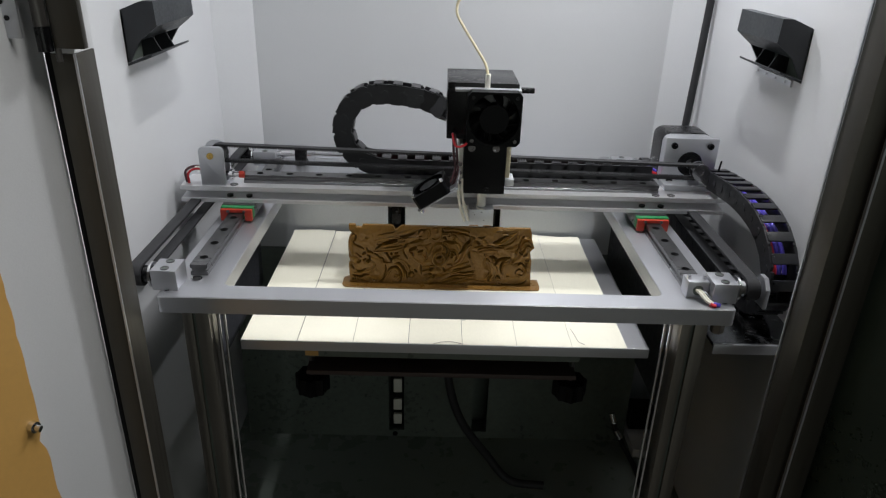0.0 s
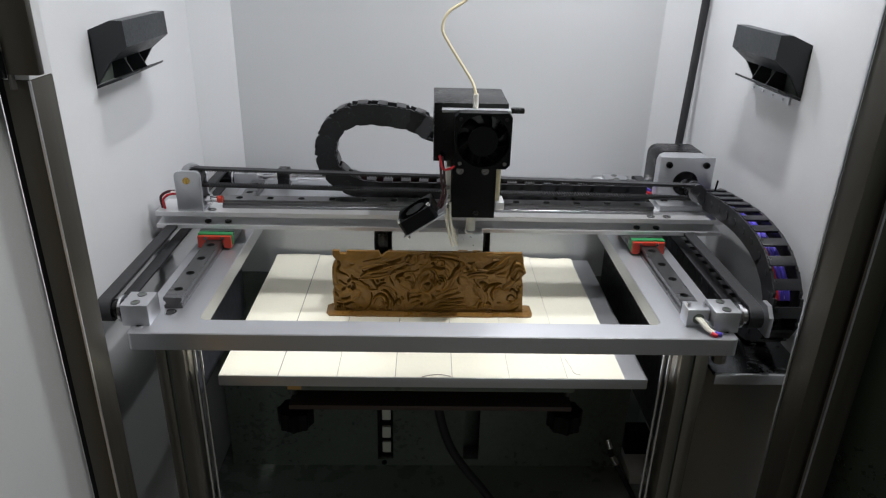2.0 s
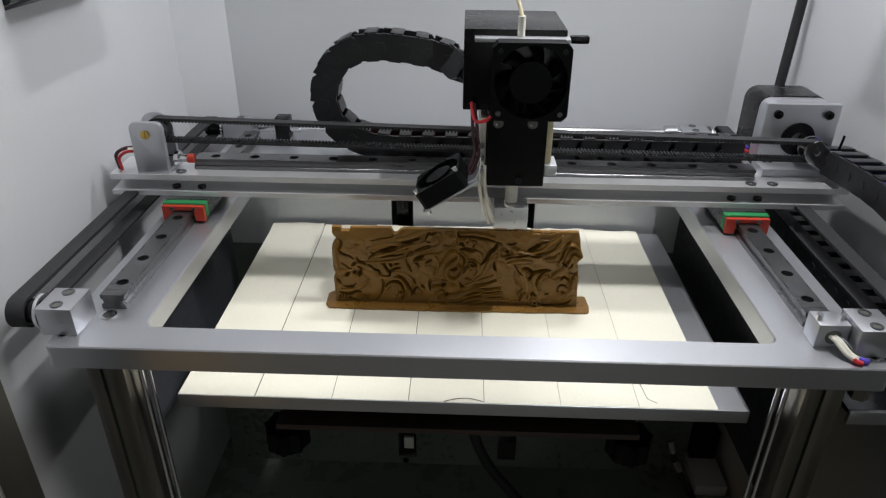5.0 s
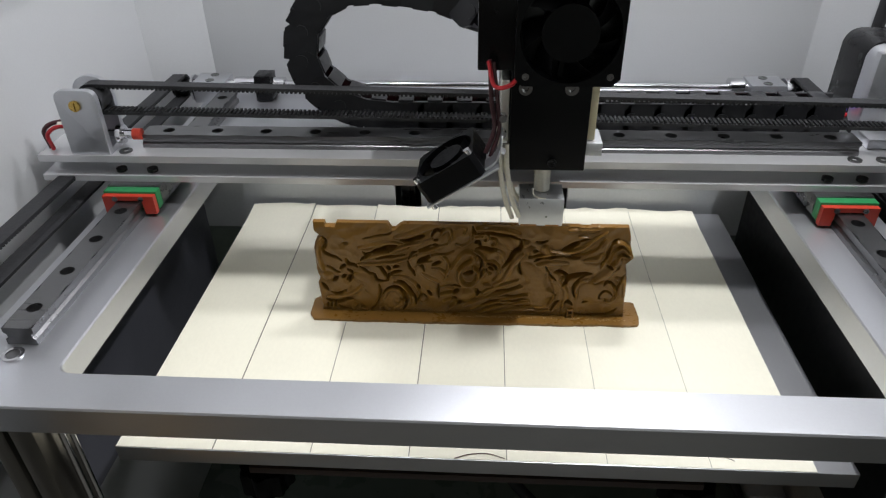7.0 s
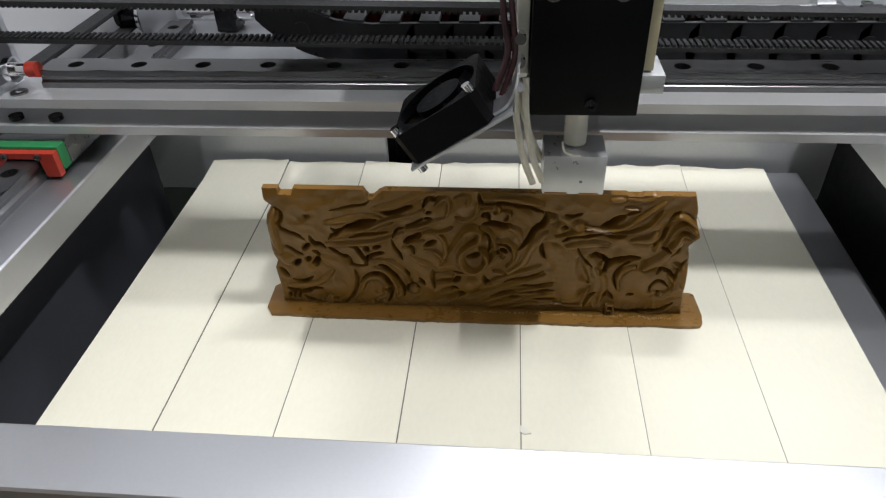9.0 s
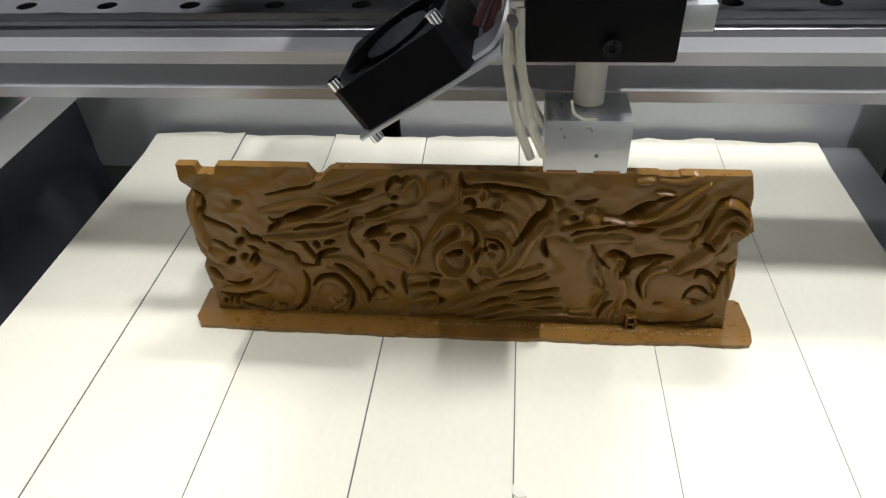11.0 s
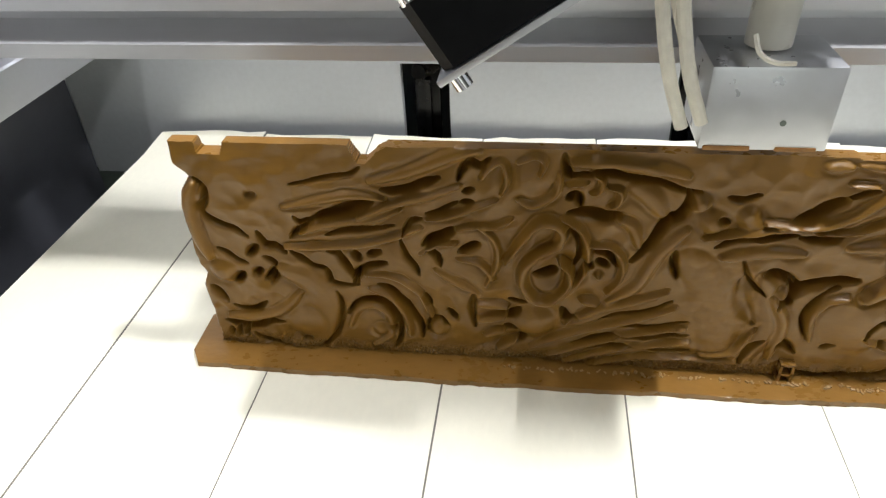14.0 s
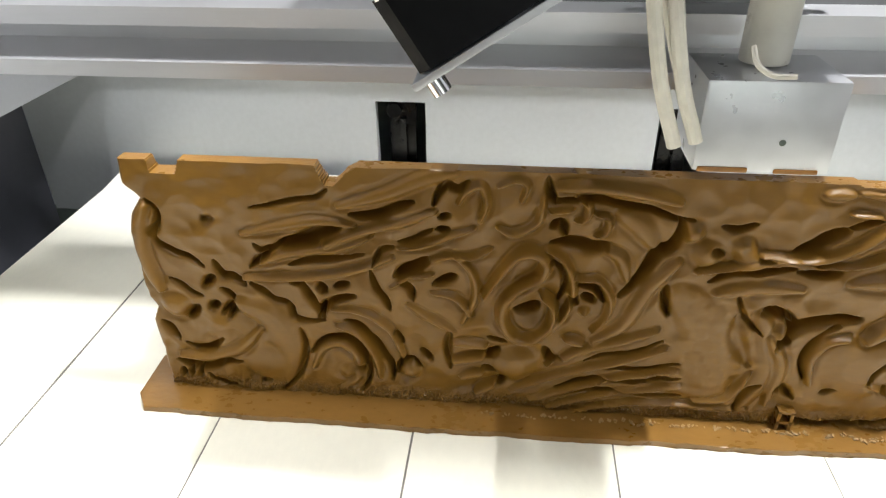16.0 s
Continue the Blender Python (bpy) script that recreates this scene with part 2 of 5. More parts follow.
def rail_bar(n, pitch, wide, high, hole, along):
    """A linear rail with n counterbored holes, from the origin along x or y, with its grooved flanks."""
    bm = bmesh.new()
    k = 24
    top = high
    for i in range(n):
        c = (i + 0.5) * pitch
        outer, inner, low = [], [], []
        for j in range(k):
            a = math.tau * (j + 0.5) / k
            ca, sa = math.cos(a), math.sin(a)
            s = min(pitch / 2 / max(abs(ca), 1e-6), wide / 2 / max(abs(sa), 1e-6))
            outer.append(bm.verts.new((c + s * ca, s * sa, top)))
            inner.append(bm.verts.new((c + hole * ca, hole * sa, top)))
            low.append(bm.verts.new((c + hole * ca, hole * sa, top - 0.0045)))
        for j in range(k):
            q = (j + 1) % k
            bm.faces.new((outer[j], outer[q], inner[q], inner[j]))
            bm.faces.new((inner[j], inner[q], low[q], low[j]))
        bm.faces.new(low)
        for sx in (-1, 1):
            for sy in (-1, 1):
                cv = bm.verts.new((c + sx * pitch / 2, sy * wide / 2, top))
                near = sorted(outer, key=lambda v: (v.co - cv.co).length)[:2]
                bm.faces.new((cv, *near))
    w, h = wide / 2, high
    prof = [(-w, h - 0.0001), (-w, h * 0.72), (-w + 0.0012, h * 0.6), (-w + 0.0012, h * 0.42), (-w, h * 0.3), (-w, 0), (w, 0), (w, h * 0.3), (w - 0.0012, h * 0.42), (w - 0.0012, h * 0.6), (w, h * 0.72), (w, h - 0.0001)]
    a = [bm.verts.new((0, *p)) for p in prof]
    b = [bm.verts.new((n * pitch, *p)) for p in prof]
    for i in range(len(prof) - 1):
        bm.faces.new((a[i], a[i + 1], b[i + 1], b[i]))
    bm.faces.new(a)
    bm.faces.new(b[::-1])
    if along == "y":
        bm.transform(Matrix.Rotation(radians(90), 4, "Z"))
    return bm


# ---- the cabinet ----
XL, XR, YB, ZF, ZC = -0.268, 0.21, 0.21, -0.256, 0.50


def slab(name, a, b, z0, z1, thick, mat, label, category="wall"):
    """An upright wall from a to b in plan, its thickness to the right of the way from a to b."""
    a, b = Vector(a), Vector(b)
    side = Vector(((b - a).y, -(b - a).x)).normalized() * thick
    bm = prism(bmesh.new(), [tuple(p) for p in (a, b, b + side, a + side)], "z", z0, z1)
    return single(name, bm, mat, label, category, kind="structure")


slab("wall_west", (XL, 0.178), (XL, -0.150), ZF, ZC, 0.012, WHITE_WALL, "white powder-coated steel side wall of the cabinet")
slab("wall_east", (XR, -0.150), (XR, 0.182), ZF, ZC, 0.012, WHITE_WALL, "white powder-coated steel side wall of the cabinet")
slab("wall_north", (-0.236, YB), (0.180, YB), ZF, ZC, -0.012, WHITE_WALL, "white powder-coated steel back wall of the cabinet")
slab("wall_north_west", (XL, 0.178), (-0.236, YB), ZF, ZC, -0.012, WHITE_WALL, "white folded corner strip of the cabinet")
slab("wall_north_east", (0.180, YB), (XR, 0.182), ZF, ZC, -0.012, WHITE_WALL, "white folded corner strip of the cabinet")
single("floor", boxes((XL - 0.012, XR + 0.012, -0.15, YB + 0.012, ZF - 0.012, ZF)), FLOOR, "dark green painted steel floor of the cabinet", "floor", kind="structure")
single("ceiling", boxes((XL - 0.012, XR + 0.012, -0.15, YB + 0.012, ZC, ZC + 0.012)), WHITE_WALL, "white steel roof of the cabinet", "ceiling", kind="structure")

# lower rear sheet with the two lift slots
ZS = 0.026


def rear_sheet(low, top):
    y0, y1 = 0.118, 0.122
    side = (-0.2240, 0.1245) if top > ZS else (-0.2550, 0.1720)
    bm = boxes((side[0], -0.0965, y0, y1, low, top), (-0.0795, -0.0028, y0, y1, low, top), (0.0140, side[1], y0, y1, low, top))
    for x0, x1 in ((-0.0965, -0.0795), (-0.0028, 0.0140)):
        if top > ZS:
            box(bm, x0, x1, y0, y1, ZS, top)
        else:
            box(bm, x0, x1, y0, y1, low, -0.2475)
    return bm


# below the bed the rear sheet turns dark, its shade put into the colour
single("wall_inner_lower", rear_sheet(ZF, -0.0205), DARK, "green-grey lower sheet behind the lift, darkened for the shade under the bed", "panel", kind="structure")
single("wall_inner", rear_sheet(-0.020, 0.040), PANEL_GREY, "grey sheet metal panel with two upright slots behind the bed", "panel", kind="structure")
# added backing that makes the slots look deep and unlit
single("wall_slot_backing", boxes((-0.105, 0.022, 0.150, 0.154, ZF, 0.040)), DARK, "sheet added behind the lift slots, dark for the shade in them", "panel", kind="structure")
# linings under the machine; their dark colours hold the shade beside the bed
single("wall_lining_east", boxes((0.1245, 0.1260, -0.086, 0.1175, -0.0600, 0.0345)), SHADE_BLACK, "sheet between the bed and the frame leg, coloured black for the shade there", "panel", kind="structure")
single("wall_lining_west", boxes((-0.2255, -0.2240, -0.086, 0.1175, -0.0600, 0.0345)), SHADE_SLATE, "sheet between the bed and the frame leg, coloured slate for the shade there", "panel", kind="structure")

# room behind the viewer
bm = bmesh.new()
for b in ((-1.6, 1.6, -2.6, -2.58, -0.9, 1.7), (-1.62, -1.6, -2.6, 0.6, -0.9, 1.7), (1.6, 1.62, -2.6, 0.6, -0.9, 1.7), (-1.6, 1.6, 0.6, 0.62, -0.9, 1.7)):
    box(bm, *b)
single("wall_room", bm, ROOM, "plain painted wall of the surrounding room", "wall", kind="structure")
single("floor_room", boxes((-1.6, 1.6, -2.6, 0.6, -0.92, -0.9)), ROOM, "plain floor of the surrounding room", "floor", kind="structure")
single("ceiling_room", boxes((-1.6, 1.6, -2.6, 0.6, 1.7, 1.72)), ROOM, "plain ceiling of the surrounding room", "ceiling", kind="structure")
single("ground_plinth", boxes((XL - 0.03, XR + 0.03, -0.16, YB + 0.03, -0.9, ZF - 0.0125)), ROOM, "plain base that carries the cabinet", "base", kind="structure")


# door posts on both sides of the opening
ZP = 0.2115   # the west post's rail ends here under a white cover


def door_post(x0, x1, label, inner):
    t = thing("door_post", ((x0 + x1) / 2, -0.16, ZF), label, "post", "posts of the door opening")
    if inner > 0:
        part("rail", boxes((x0, x1, -0.1700, -0.150, ZF, ZP), r=0.0005), POST_BRONZE, t)
        # black strip added for the shade in the gap between post and door
        part("shade_strip", boxes((x0 - 0.0040, x0 - 0.0002, -0.1680, -0.150, ZF, ZC), r=0.0008), BLACK_PLASTIC, t, "black strip standing in for the shaded gap beside the door")
        part("bright_edge", boxes((x1 - 0.0007, x1 + 0.0003, -0.1706, -0.1696, ZF, ZP)), ALU, t, "narrow bright aluminium edge")
        part("cover_strip", boxes((x0, x1, -0.1700, -0.1500, ZP + 0.0002, ZC), r=0.0004), WHITE_WALL, t, "white cover strip above the rail")
    else:
        mid = x0 + 0.0115
        part("outer_rail", boxes((mid, x1, -0.1735, -0.150, ZF, ZC), r=0.0012), POST_BRONZE, t)
        part("inner_rail", boxes((x0, mid - 0.0001, -0.1700, -0.150, ZF, ZC), r=0.0006), POST_BRONZE, t, "darker inner rail")
        part("bright_edge", boxes((mid - 0.0006, mid + 0.0006, -0.1741, -0.1720, ZF, ZC)), ALU, t, "narrow bright aluminium edge")
        part("edge_strip", boxes((x0 - 0.0010, x0 - 0.0002, -0.1505, -0.1490, ZF, ZC)), ALU, t, "thin bright edge strip")
    return t


door_post(-0.2365, -0.2246, "dull bronze aluminium post with a bright edge", 1)
door_post(0.1640, 0.190, "dark bronze aluminium post with a bright edge", -1)

# the open doors
d1 = thing("door_1", (-0.25, -0.17, ZF), "white cabinet door standing open with brown paper left on it", "door", kind="structure")
turn = Matrix.Translation((-0.2410, -0.167, 0)) @ Matrix.Rotation(radians(19), 4, "Z").inverted()
bm = box(bmesh.new(), -0.018, 0.0, -0.40, 0.0, ZF, ZC, 0.001, turn)
part("door_leaf", bm, WHITE_WALL, d1)
random.seed(4)
edge = []
for k in range(60):
    z = ZF + 0.01 + k * 0.42 / 59
    edge.append((-0.050 - 0.0012 * random.random() - (0.003 if k % 17 == 3 else 0), z))
bm = prism(bmesh.new(), [(-0.39, ZF + 0.01), *edge, (-0.39, edge[-1][1])], "x", 0.0002, 0.0008)
bm.transform(turn)
part("paper_film", bm, FILM, d1, "torn brown protective paper")
bm = rod(bmesh.new(), (0, -0.056, 0.029), (0.004, -0.056, 0.029), 0.0030, 20)
rod(bm, (0.004, -0.056, 0.029), (0.0065, -0.0555, 0.0285), 0.0018, 14)
bm.transform(turn)
part("lock", bm, CHROME, d1, "small chrome lock")
hinge = thing("hinge", (-0.24, -0.18, 0.21), "dark brown metal hinge block on the door post", "hinge")
part("plate", boxes((-0.2310, -0.2166, -0.1755, -0.1712, 0.2147, ZC), r=0.0008), POST_BRONZE, hinge)
part("knuckle", rod(bmesh.new(), (-0.2345, -0.1760, 0.2250), (-0.2345, -0.1760, ZC), 0.0032, 20), POST_DARK, hinge)
part("pin", rod(bmesh.new(), (-0.2300, -0.1740, 0.2085), (-0.2300, -0.1740, 0.2150), 0.0014, 16), POST_DARK, hinge)
part("knuckle", rod(bmesh.new(), (-0.2345, -0.1760, 0.2135), (-0.2345, -0.1760, 0.2246), 0.0034, 20), BLACK_METAL, hinge)
part("door_plate", boxes((-0.2490, -0.2400, -0.1836, -0.1822, 0.2200, 0.2560), r=0.0005), ALU, hinge, "pale hinge leaf with dark screw holes")
for x, z in ((-0.2450, 0.2290), (-0.2465, 0.2360), (-0.2450, 0.2440)):
    part("screw_hole", rod(bmesh.new(), (x, -0.1840, z), (x, -0.1834, z), 0.0012, 14), BLACK_METAL, hinge)

d2 = thing("door_2", (0.20, -0.17, ZF), "dark green cabinet door standing open", "door", kind="structure")
turn = Matrix.Translation((0.192, -0.165, 0)) @ Matrix.Rotation(radians(20), 4, "Z")
part("door_leaf", box(bmesh.new(), 0.0, 0.018, -0.40, 0.0, ZF, ZC, 0.001, turn), DARK_GREEN, d2)
bm = box(bmesh.new(), -0.010, 0.0, -0.035, -0.012, 0.225, 0.30, 0.001, turn)
part("hinge_leaf", bm, ALU, d2, "pale metal hinge leaf")


# ---- machine frame ----
ZT = 0.0475
FX0, FX1, FY0, FY1 = -0.2325, 0.152, -0.1115, 0.197
IX0, IX1, IY0, IY1 = -0.193, 0.1075, -0.0935, 0.116


def round_rect(x0, x1, y0, y1, r, n=6):
    out = []
    for cx, cy, a0 in ((x1 - r, y1 - r, 0), (x0 + r, y1 - r, 90), (x0 + r, y0 + r, 180), (x1 - r, y0 + r, 270)):
        for k in range(n + 1):
            a = radians(a0 + 90 * k / n)
            out.append((cx + r * math.cos(a), cy + r * math.sin(a)))
    return out


def frame_plate(thick):
    bm = bmesh.new()
    o, i = round_rect(FX0, FX1, FY0, FY1, 0.003), round_rect(IX0, IX1, IY0, IY1, 0.005)
    rows = []
    for pts, z in ((o, ZT - thick), (o, ZT - 0.0006), (round_rect(FX0 + 0.0006, FX1 - 0.0006, FY0 + 0.0006, FY1 - 0.0006, 0.003), ZT), (round_rect(IX0 - 0.0006, IX1 + 0.0006, IY0 - 0.0006, IY1 + 0.0006, 0.0055), ZT), (i, ZT - 0.0006), (i, ZT - thick)):
        rows.append([bm.verts.new((x, y, z)) for x, y in pts])
    n = len(o)
    for a, b in zip(rows, rows[1:] + rows[:1]):
        for k in range(n):
            bm.faces.new((a[k], a[(k + 1) % n], b[(k + 1) % n], b[k]))
    return bm


fr = thing("machine_frame", (-0.04, 0.04, ZT), "satin aluminium plate frame with a large rectangular opening", "frame")
part("plate", frame_plate(0.012), ALU, fr)
for x, y, r in ((-0.2138, -0.0857, 0.0040), (-0.2273, -0.1030, 0.0026), (0.1462, -0.1030, 0.0028)):
    part("washer", ring(bmesh.new(), (x, y, ZT + 0.0004), (0, 0, 1), r * 0.7, r, 0.0008), CHROME, fr)
    part("screw", rod(bmesh.new(), (x, y, ZT - 0.0002), (x, y, ZT + 0.0006), r * 0.62, 18), BLACK_METAL if r < 0.003 else STEEL, fr)
part("screw_nut", rod(bmesh.new(), (0.144, -0.1055, 0.0275), (0.144, -0.1055, 0.0354), 0.0045, 6), ALU_DARK, fr, "dull dark nut under the corner")


def leg(x, y, mat):
    t = thing("frame_leg", (x, y, ZF), "slotted aluminium extrusion leg under the machine frame", "leg", "legs of the machine frame")
    w = 0.0090
    for sx in (-1, 1):
        part("face", boxes((x + sx * w / 2 - w / 2, x + sx * w / 2 + w / 2 - (0.0022 if sx < 0 else 0.0), y - w, y + w, ZF, ZT - 0.0122), r=0.0006), mat, t)
    part("core", boxes((x - w * 0.8, x + w * 0.8, y - w * 0.75, y + w * 0.75, ZF, ZT - 0.0122)), DARK, t)
    return t


leg(-0.2098, -0.098, ALU_DARK)
leg(0.1282, -0.098, ALU_DARK)
leg(-0.2098, 0.160, ALU_DARK)
leg(0.1282, 0.160, ALU_DARK)
for x0, x1 in ((-0.1990, -0.1965), (-0.1945, -0.1925), (0.1105, 0.1125), (0.1145, 0.1168)):
    single("guide_rod", rod(bmesh.new(), ((x0 + x1) / 2, -0.098, ZF), ((x0 + x1) / 2, -0.098, ZT - 0.0122), (x1 - x0) / 2, 16), CHROME, "thin bright steel guide rod beside the bed", "rod", "guide rods")


# ---- linear rails on the frame sides ----
def carriage(t, x, y0, y1, z0):
    """A rail carriage with green caps and red end seals."""
    part("carriage", boxes((x - 0.0135, x + 0.0135, y0 + 0.008, y1 - 0.008, z0 + 0.003, z0 + 0.0128), r=0.0006), STEEL, t)
    for ya, yb, yc, yd in ((y0 + 0.003, y0 + 0.008, y0, y0 + 0.003), (y1 - 0.008, y1 - 0.003, y1 - 0.003, y1)):
        part("end_cap", boxes((x - 0.0133, x + 0.0133, ya, yb, z0 + 0.0028, z0 + 0.0124), r=0.0005), GREEN, t, "green end cap")
        bm = prism(bmesh.new(), [(x - 0.0128, z0 + 0.0016), (x - 0.0072, z0 + 0.0016), (x - 0.0066, z0 + 0.0088), (x + 0.0066, z0 + 0.0088), (x + 0.0072, z0 + 0.0016), (x + 0.0128, z0 + 0.0016), (x + 0.0128, z0 + 0.0112), (x - 0.0128, z0 + 0.0112)], "y", yc, yd)
        part("end_seal", bm, RED, t, "red rubber end seal")
    for sx in (-0.0065, 0.0065):
        bolt(t, (x + sx, y0, z0 + 0.0098), 0.0013, (0, -1, 0), STEEL, 0.0006, "screw")


def side_rail(x, y0):
    t = thing("linear_rail", (x, y0, ZT), "ground steel linear rail with a red and green carriage", "linear rail", "rails along the frame sides")
    bm = rail_bar(10, 0.025, 0.012, 0.008, 0.003, "y")
    bm.transform(Matrix.Translation((x, y0, ZT)))
    part("rail", bm, STEEL, t)
    carriage(t, x, 0.0165, 0.0615, ZT)
    return t


side_rail(-0.2137, -0.0795)
side_rail(0.1305, -0.0790)

# ---- the gantry ----
GX0, GX1 = -0.262, 0.1925
GY0, GY1, GT = 0.0300, 0.0600, 0.0740
g = thing("gantry_beam", (-0.036, 0.06, 0.0605), "long silver aluminium gantry beam lying across the frame", "gantry")
prof = [(GY0, GT), (GY0, GT - 0.0036), (GY0 + 0.016, GT - 0.0040), (GY0 + 0.016, 0.0640), (GY0 - 0.001, 0.0636), (GY0 - 0.001, 0.0604), (GY1, 0.0604), (GY1, GT)]
part("beam", prism(bmesh.new(), prof, "x", GX0, GX1, 0.0004), ALU_BRUSH, g)
for x in (-0.2345, -0.2185, 0.135, 0.148):
    part("countersunk_screw", ring(bmesh.new(), (x, 0.0355, GT + 0.0003), (0, 0, 1), 0.0014, 0.0032, 0.0006), STEEL, g)
for x in (-0.222, -0.206, 0.124, 0.140):
    part("bolt_head", rod(bmesh.new(), (x, GY0 + 0.0030, 0.0645), (x, GY0 + 0.0030, 0.0662), 0.0026, 16), BLACK_METAL, g)

part("chain_tray", boxes((-0.150, 0.140, 0.0602, 0.0790, 0.0735, 0.0755)), ALU, g)
xr = thing("gantry_rail", (-0.0365, 0.046, GT), "ground steel linear rail on top of the gantry", "linear rail")
bm = rail_bar(14, 0.025, 0.012, 0.007, 0.0029, "x")
bm.transform(Matrix.Translation((-0.2115, 0.046, GT)))
part("rail", bm, STEEL, xr)
for k in range(14):
    x = -0.2115 + (k + 0.5) * 0.025
    bolt(xr, (x, 0.046, GT + 0.0026), 0.0024, (0, 0, 1), BLACK_METAL, 0.0016, "rail_screw")

# left idler bracket
ib = thing("idler_bracket", (-0.2335, 0.040, GT), "silver aluminium idler bracket with a brass screw", "bracket")


def tongue(x0, x1, z0, z1, r):
    n, out = 8, [(x0, z0), (x1, z0)]
    for cx, a0 in ((x1 - r, 0), (x0 + r, 90)):
        out += [(cx + r * math.cos(radians(a0 + 90 * k / n)), z1 - r + r * math.sin(radians(a0 + 90 * k / n))) for k in range(n + 1)]
    return out


part("front_plate", prism(bmesh.new(), tongue(-0.2440, -0.2240, GT, 0.1068, 0.004), "y", 0.0310, 0.0345, 0.0004), ALU, ib)
part("rear_plate", prism(bmesh.new(), tongue(-0.2440, -0.2240, GT, 0.1085, 0.009), "y", 0.0470, 0.0500, 0.0004), ALU, ib)
part("foot", boxes((-0.2440, -0.2240, 0.0345, 0.0470, GT, GT + 0.003)), ALU, ib)
part("idler_pulley", rod(bmesh.new(), (-0.2300, 0.0352, 0.0995), (-0.2300, 0.0465, 0.0995), 0.0063, 28), RUBBER, ib, "black idler pulley")
bm = ring(bmesh.new(), (-0.2345, 0.0304, 0.0995), (0, -1, 0), 0.0004, 0.0027, 0.0012, 20)
box(bm, -0.2348, -0.2342, 0.0293, 0.0300, 0.0974, 0.1016)
part("brass_screw", bm, BRASS, ib, "slotted brass screw")

es = thing("endstop_button", (-0.2205, 0.042, 0.0815), "small red push button in a chrome bush with red wires", "button")
part("bush", rod(bmesh.new(), (-0.2325, 0.040, 0.0815), (-0.2145, 0.040, 0.0815), 0.0026, 18), CHROME, es)
part("nut", rod(bmesh.new(), (-0.2220, 0.040, 0.0815), (-0.2195, 0.040, 0.0815), 0.0048, 20), CHROME, es)
part("cap", rod(bmesh.new(), (-0.2145, 0.040, 0.0815), (-0.2105, 0.040, 0.0815), 0.0029, 18), RED, es, "red button cap")
part("wire", hose(bmesh.new(), [(-0.2325, 0.0425, 0.0825), (-0.248, 0.038, 0.0885), (-0.2575, 0.036, 0.0850), (-0.2585, 0.038, 0.0745)], 0.0011), WIRE_DARK, es)
part("wire", hose(bmesh.new(), [(-0.2325, 0.0412, 0.0812), (-0.247, 0.036, 0.0870), (-0.2550, 0.034, 0.0835), (-0.2560, 0.036, 0.0745)], 0.0010), WIRE_RED, es)
part("solder_sleeve", hose(bmesh.new(), [(-0.2400, 0.0400, 0.0850), (-0.2450, 0.0378, 0.0868), (-0.2500, 0.0368, 0.0872)], 0.0019), FLAG, es)

# right motor
mo = thing("stepper_motor", (0.166, 0.08, GT), "black and silver stepper motor on an aluminium plate", "motor")
MZ = 0.0945
part("face_plate", boxes((0.1458, 0.1915, 0.0620, 0.0665, GT + 0.005, 0.1165), r=0.0006), ALU, mo)
part("foot_plate", boxes((0.1458, 0.1915, 0.0480, 0.0665, GT, GT + 0.005), r=0.0005), ALU, mo)
part("end_bell", prism(bmesh.new(), round_rect(0.1475, 0.1895, 0.0745, 0.1165, 0.006), "y", 0.0666, 0.0780, 0.0008), ALU, mo)
part("body", prism(bmesh.new(), round_rect(0.1473, 0.1897, 0.0743, 0.1172, 0.007), "y", 0.0782, 0.1040, 0.0008), BLACK_METAL, mo)
for x in (0.1531, 0.1841):
    for z in (0.0792, 0.1102):
        bolt(mo, (x, 0.0620, z), 0.0027, (0, -1, 0), BLACK_METAL, 0.0022)
part("boss", ring(bmesh.new(), (0.1686, 0.0614, MZ), (0, 1, 0), 0.004, 0.0105, 0.0014), BLACK_METAL, mo)
bm = ring(bmesh.new(), (0.1715, 0.0395, 0.0935), (0, 1, 0), 0.0018, 0.0072, 0.0016)
ring(bm, (0.1715, 0.0490, 0.0935), (0, 1, 0), 0.0018, 0.0072, 0.0014)
rod(bm, (0.1715, 0.0395, 0.0935), (0.1715, 0.0610, 0.0935), 0.0048, 24)
part("pulley", bm, CHROME, mo, "bright toothed pulley")
part("wire", hose(bmesh.new(), [(0.146, 0.076, 0.080), (0.136, 0.076, 0.083), (0.126, 0.075, 0.0815)], 0.0013), WIRE_RED, mo)
part("wire", hose(bmesh.new(), [(0.146, 0.078, 0.082), (0.137, 0.078, 0.086), (0.128, 0.077, 0.0845)], 0.0013), WIRE_BLUE, mo)


# toothed belts
def arc(c, r, a0, a1, n, plane):
    out = []
    for k in range(n + 1):
        a = radians(a0 + (a1 - a0) * k / n)
        u, v = c[0] + r * math.cos(a), c[1] + r * math.sin(a)
        out.append((u, plane[1], v) if plane[0] == "y" else (plane[1], u, v))
    return out


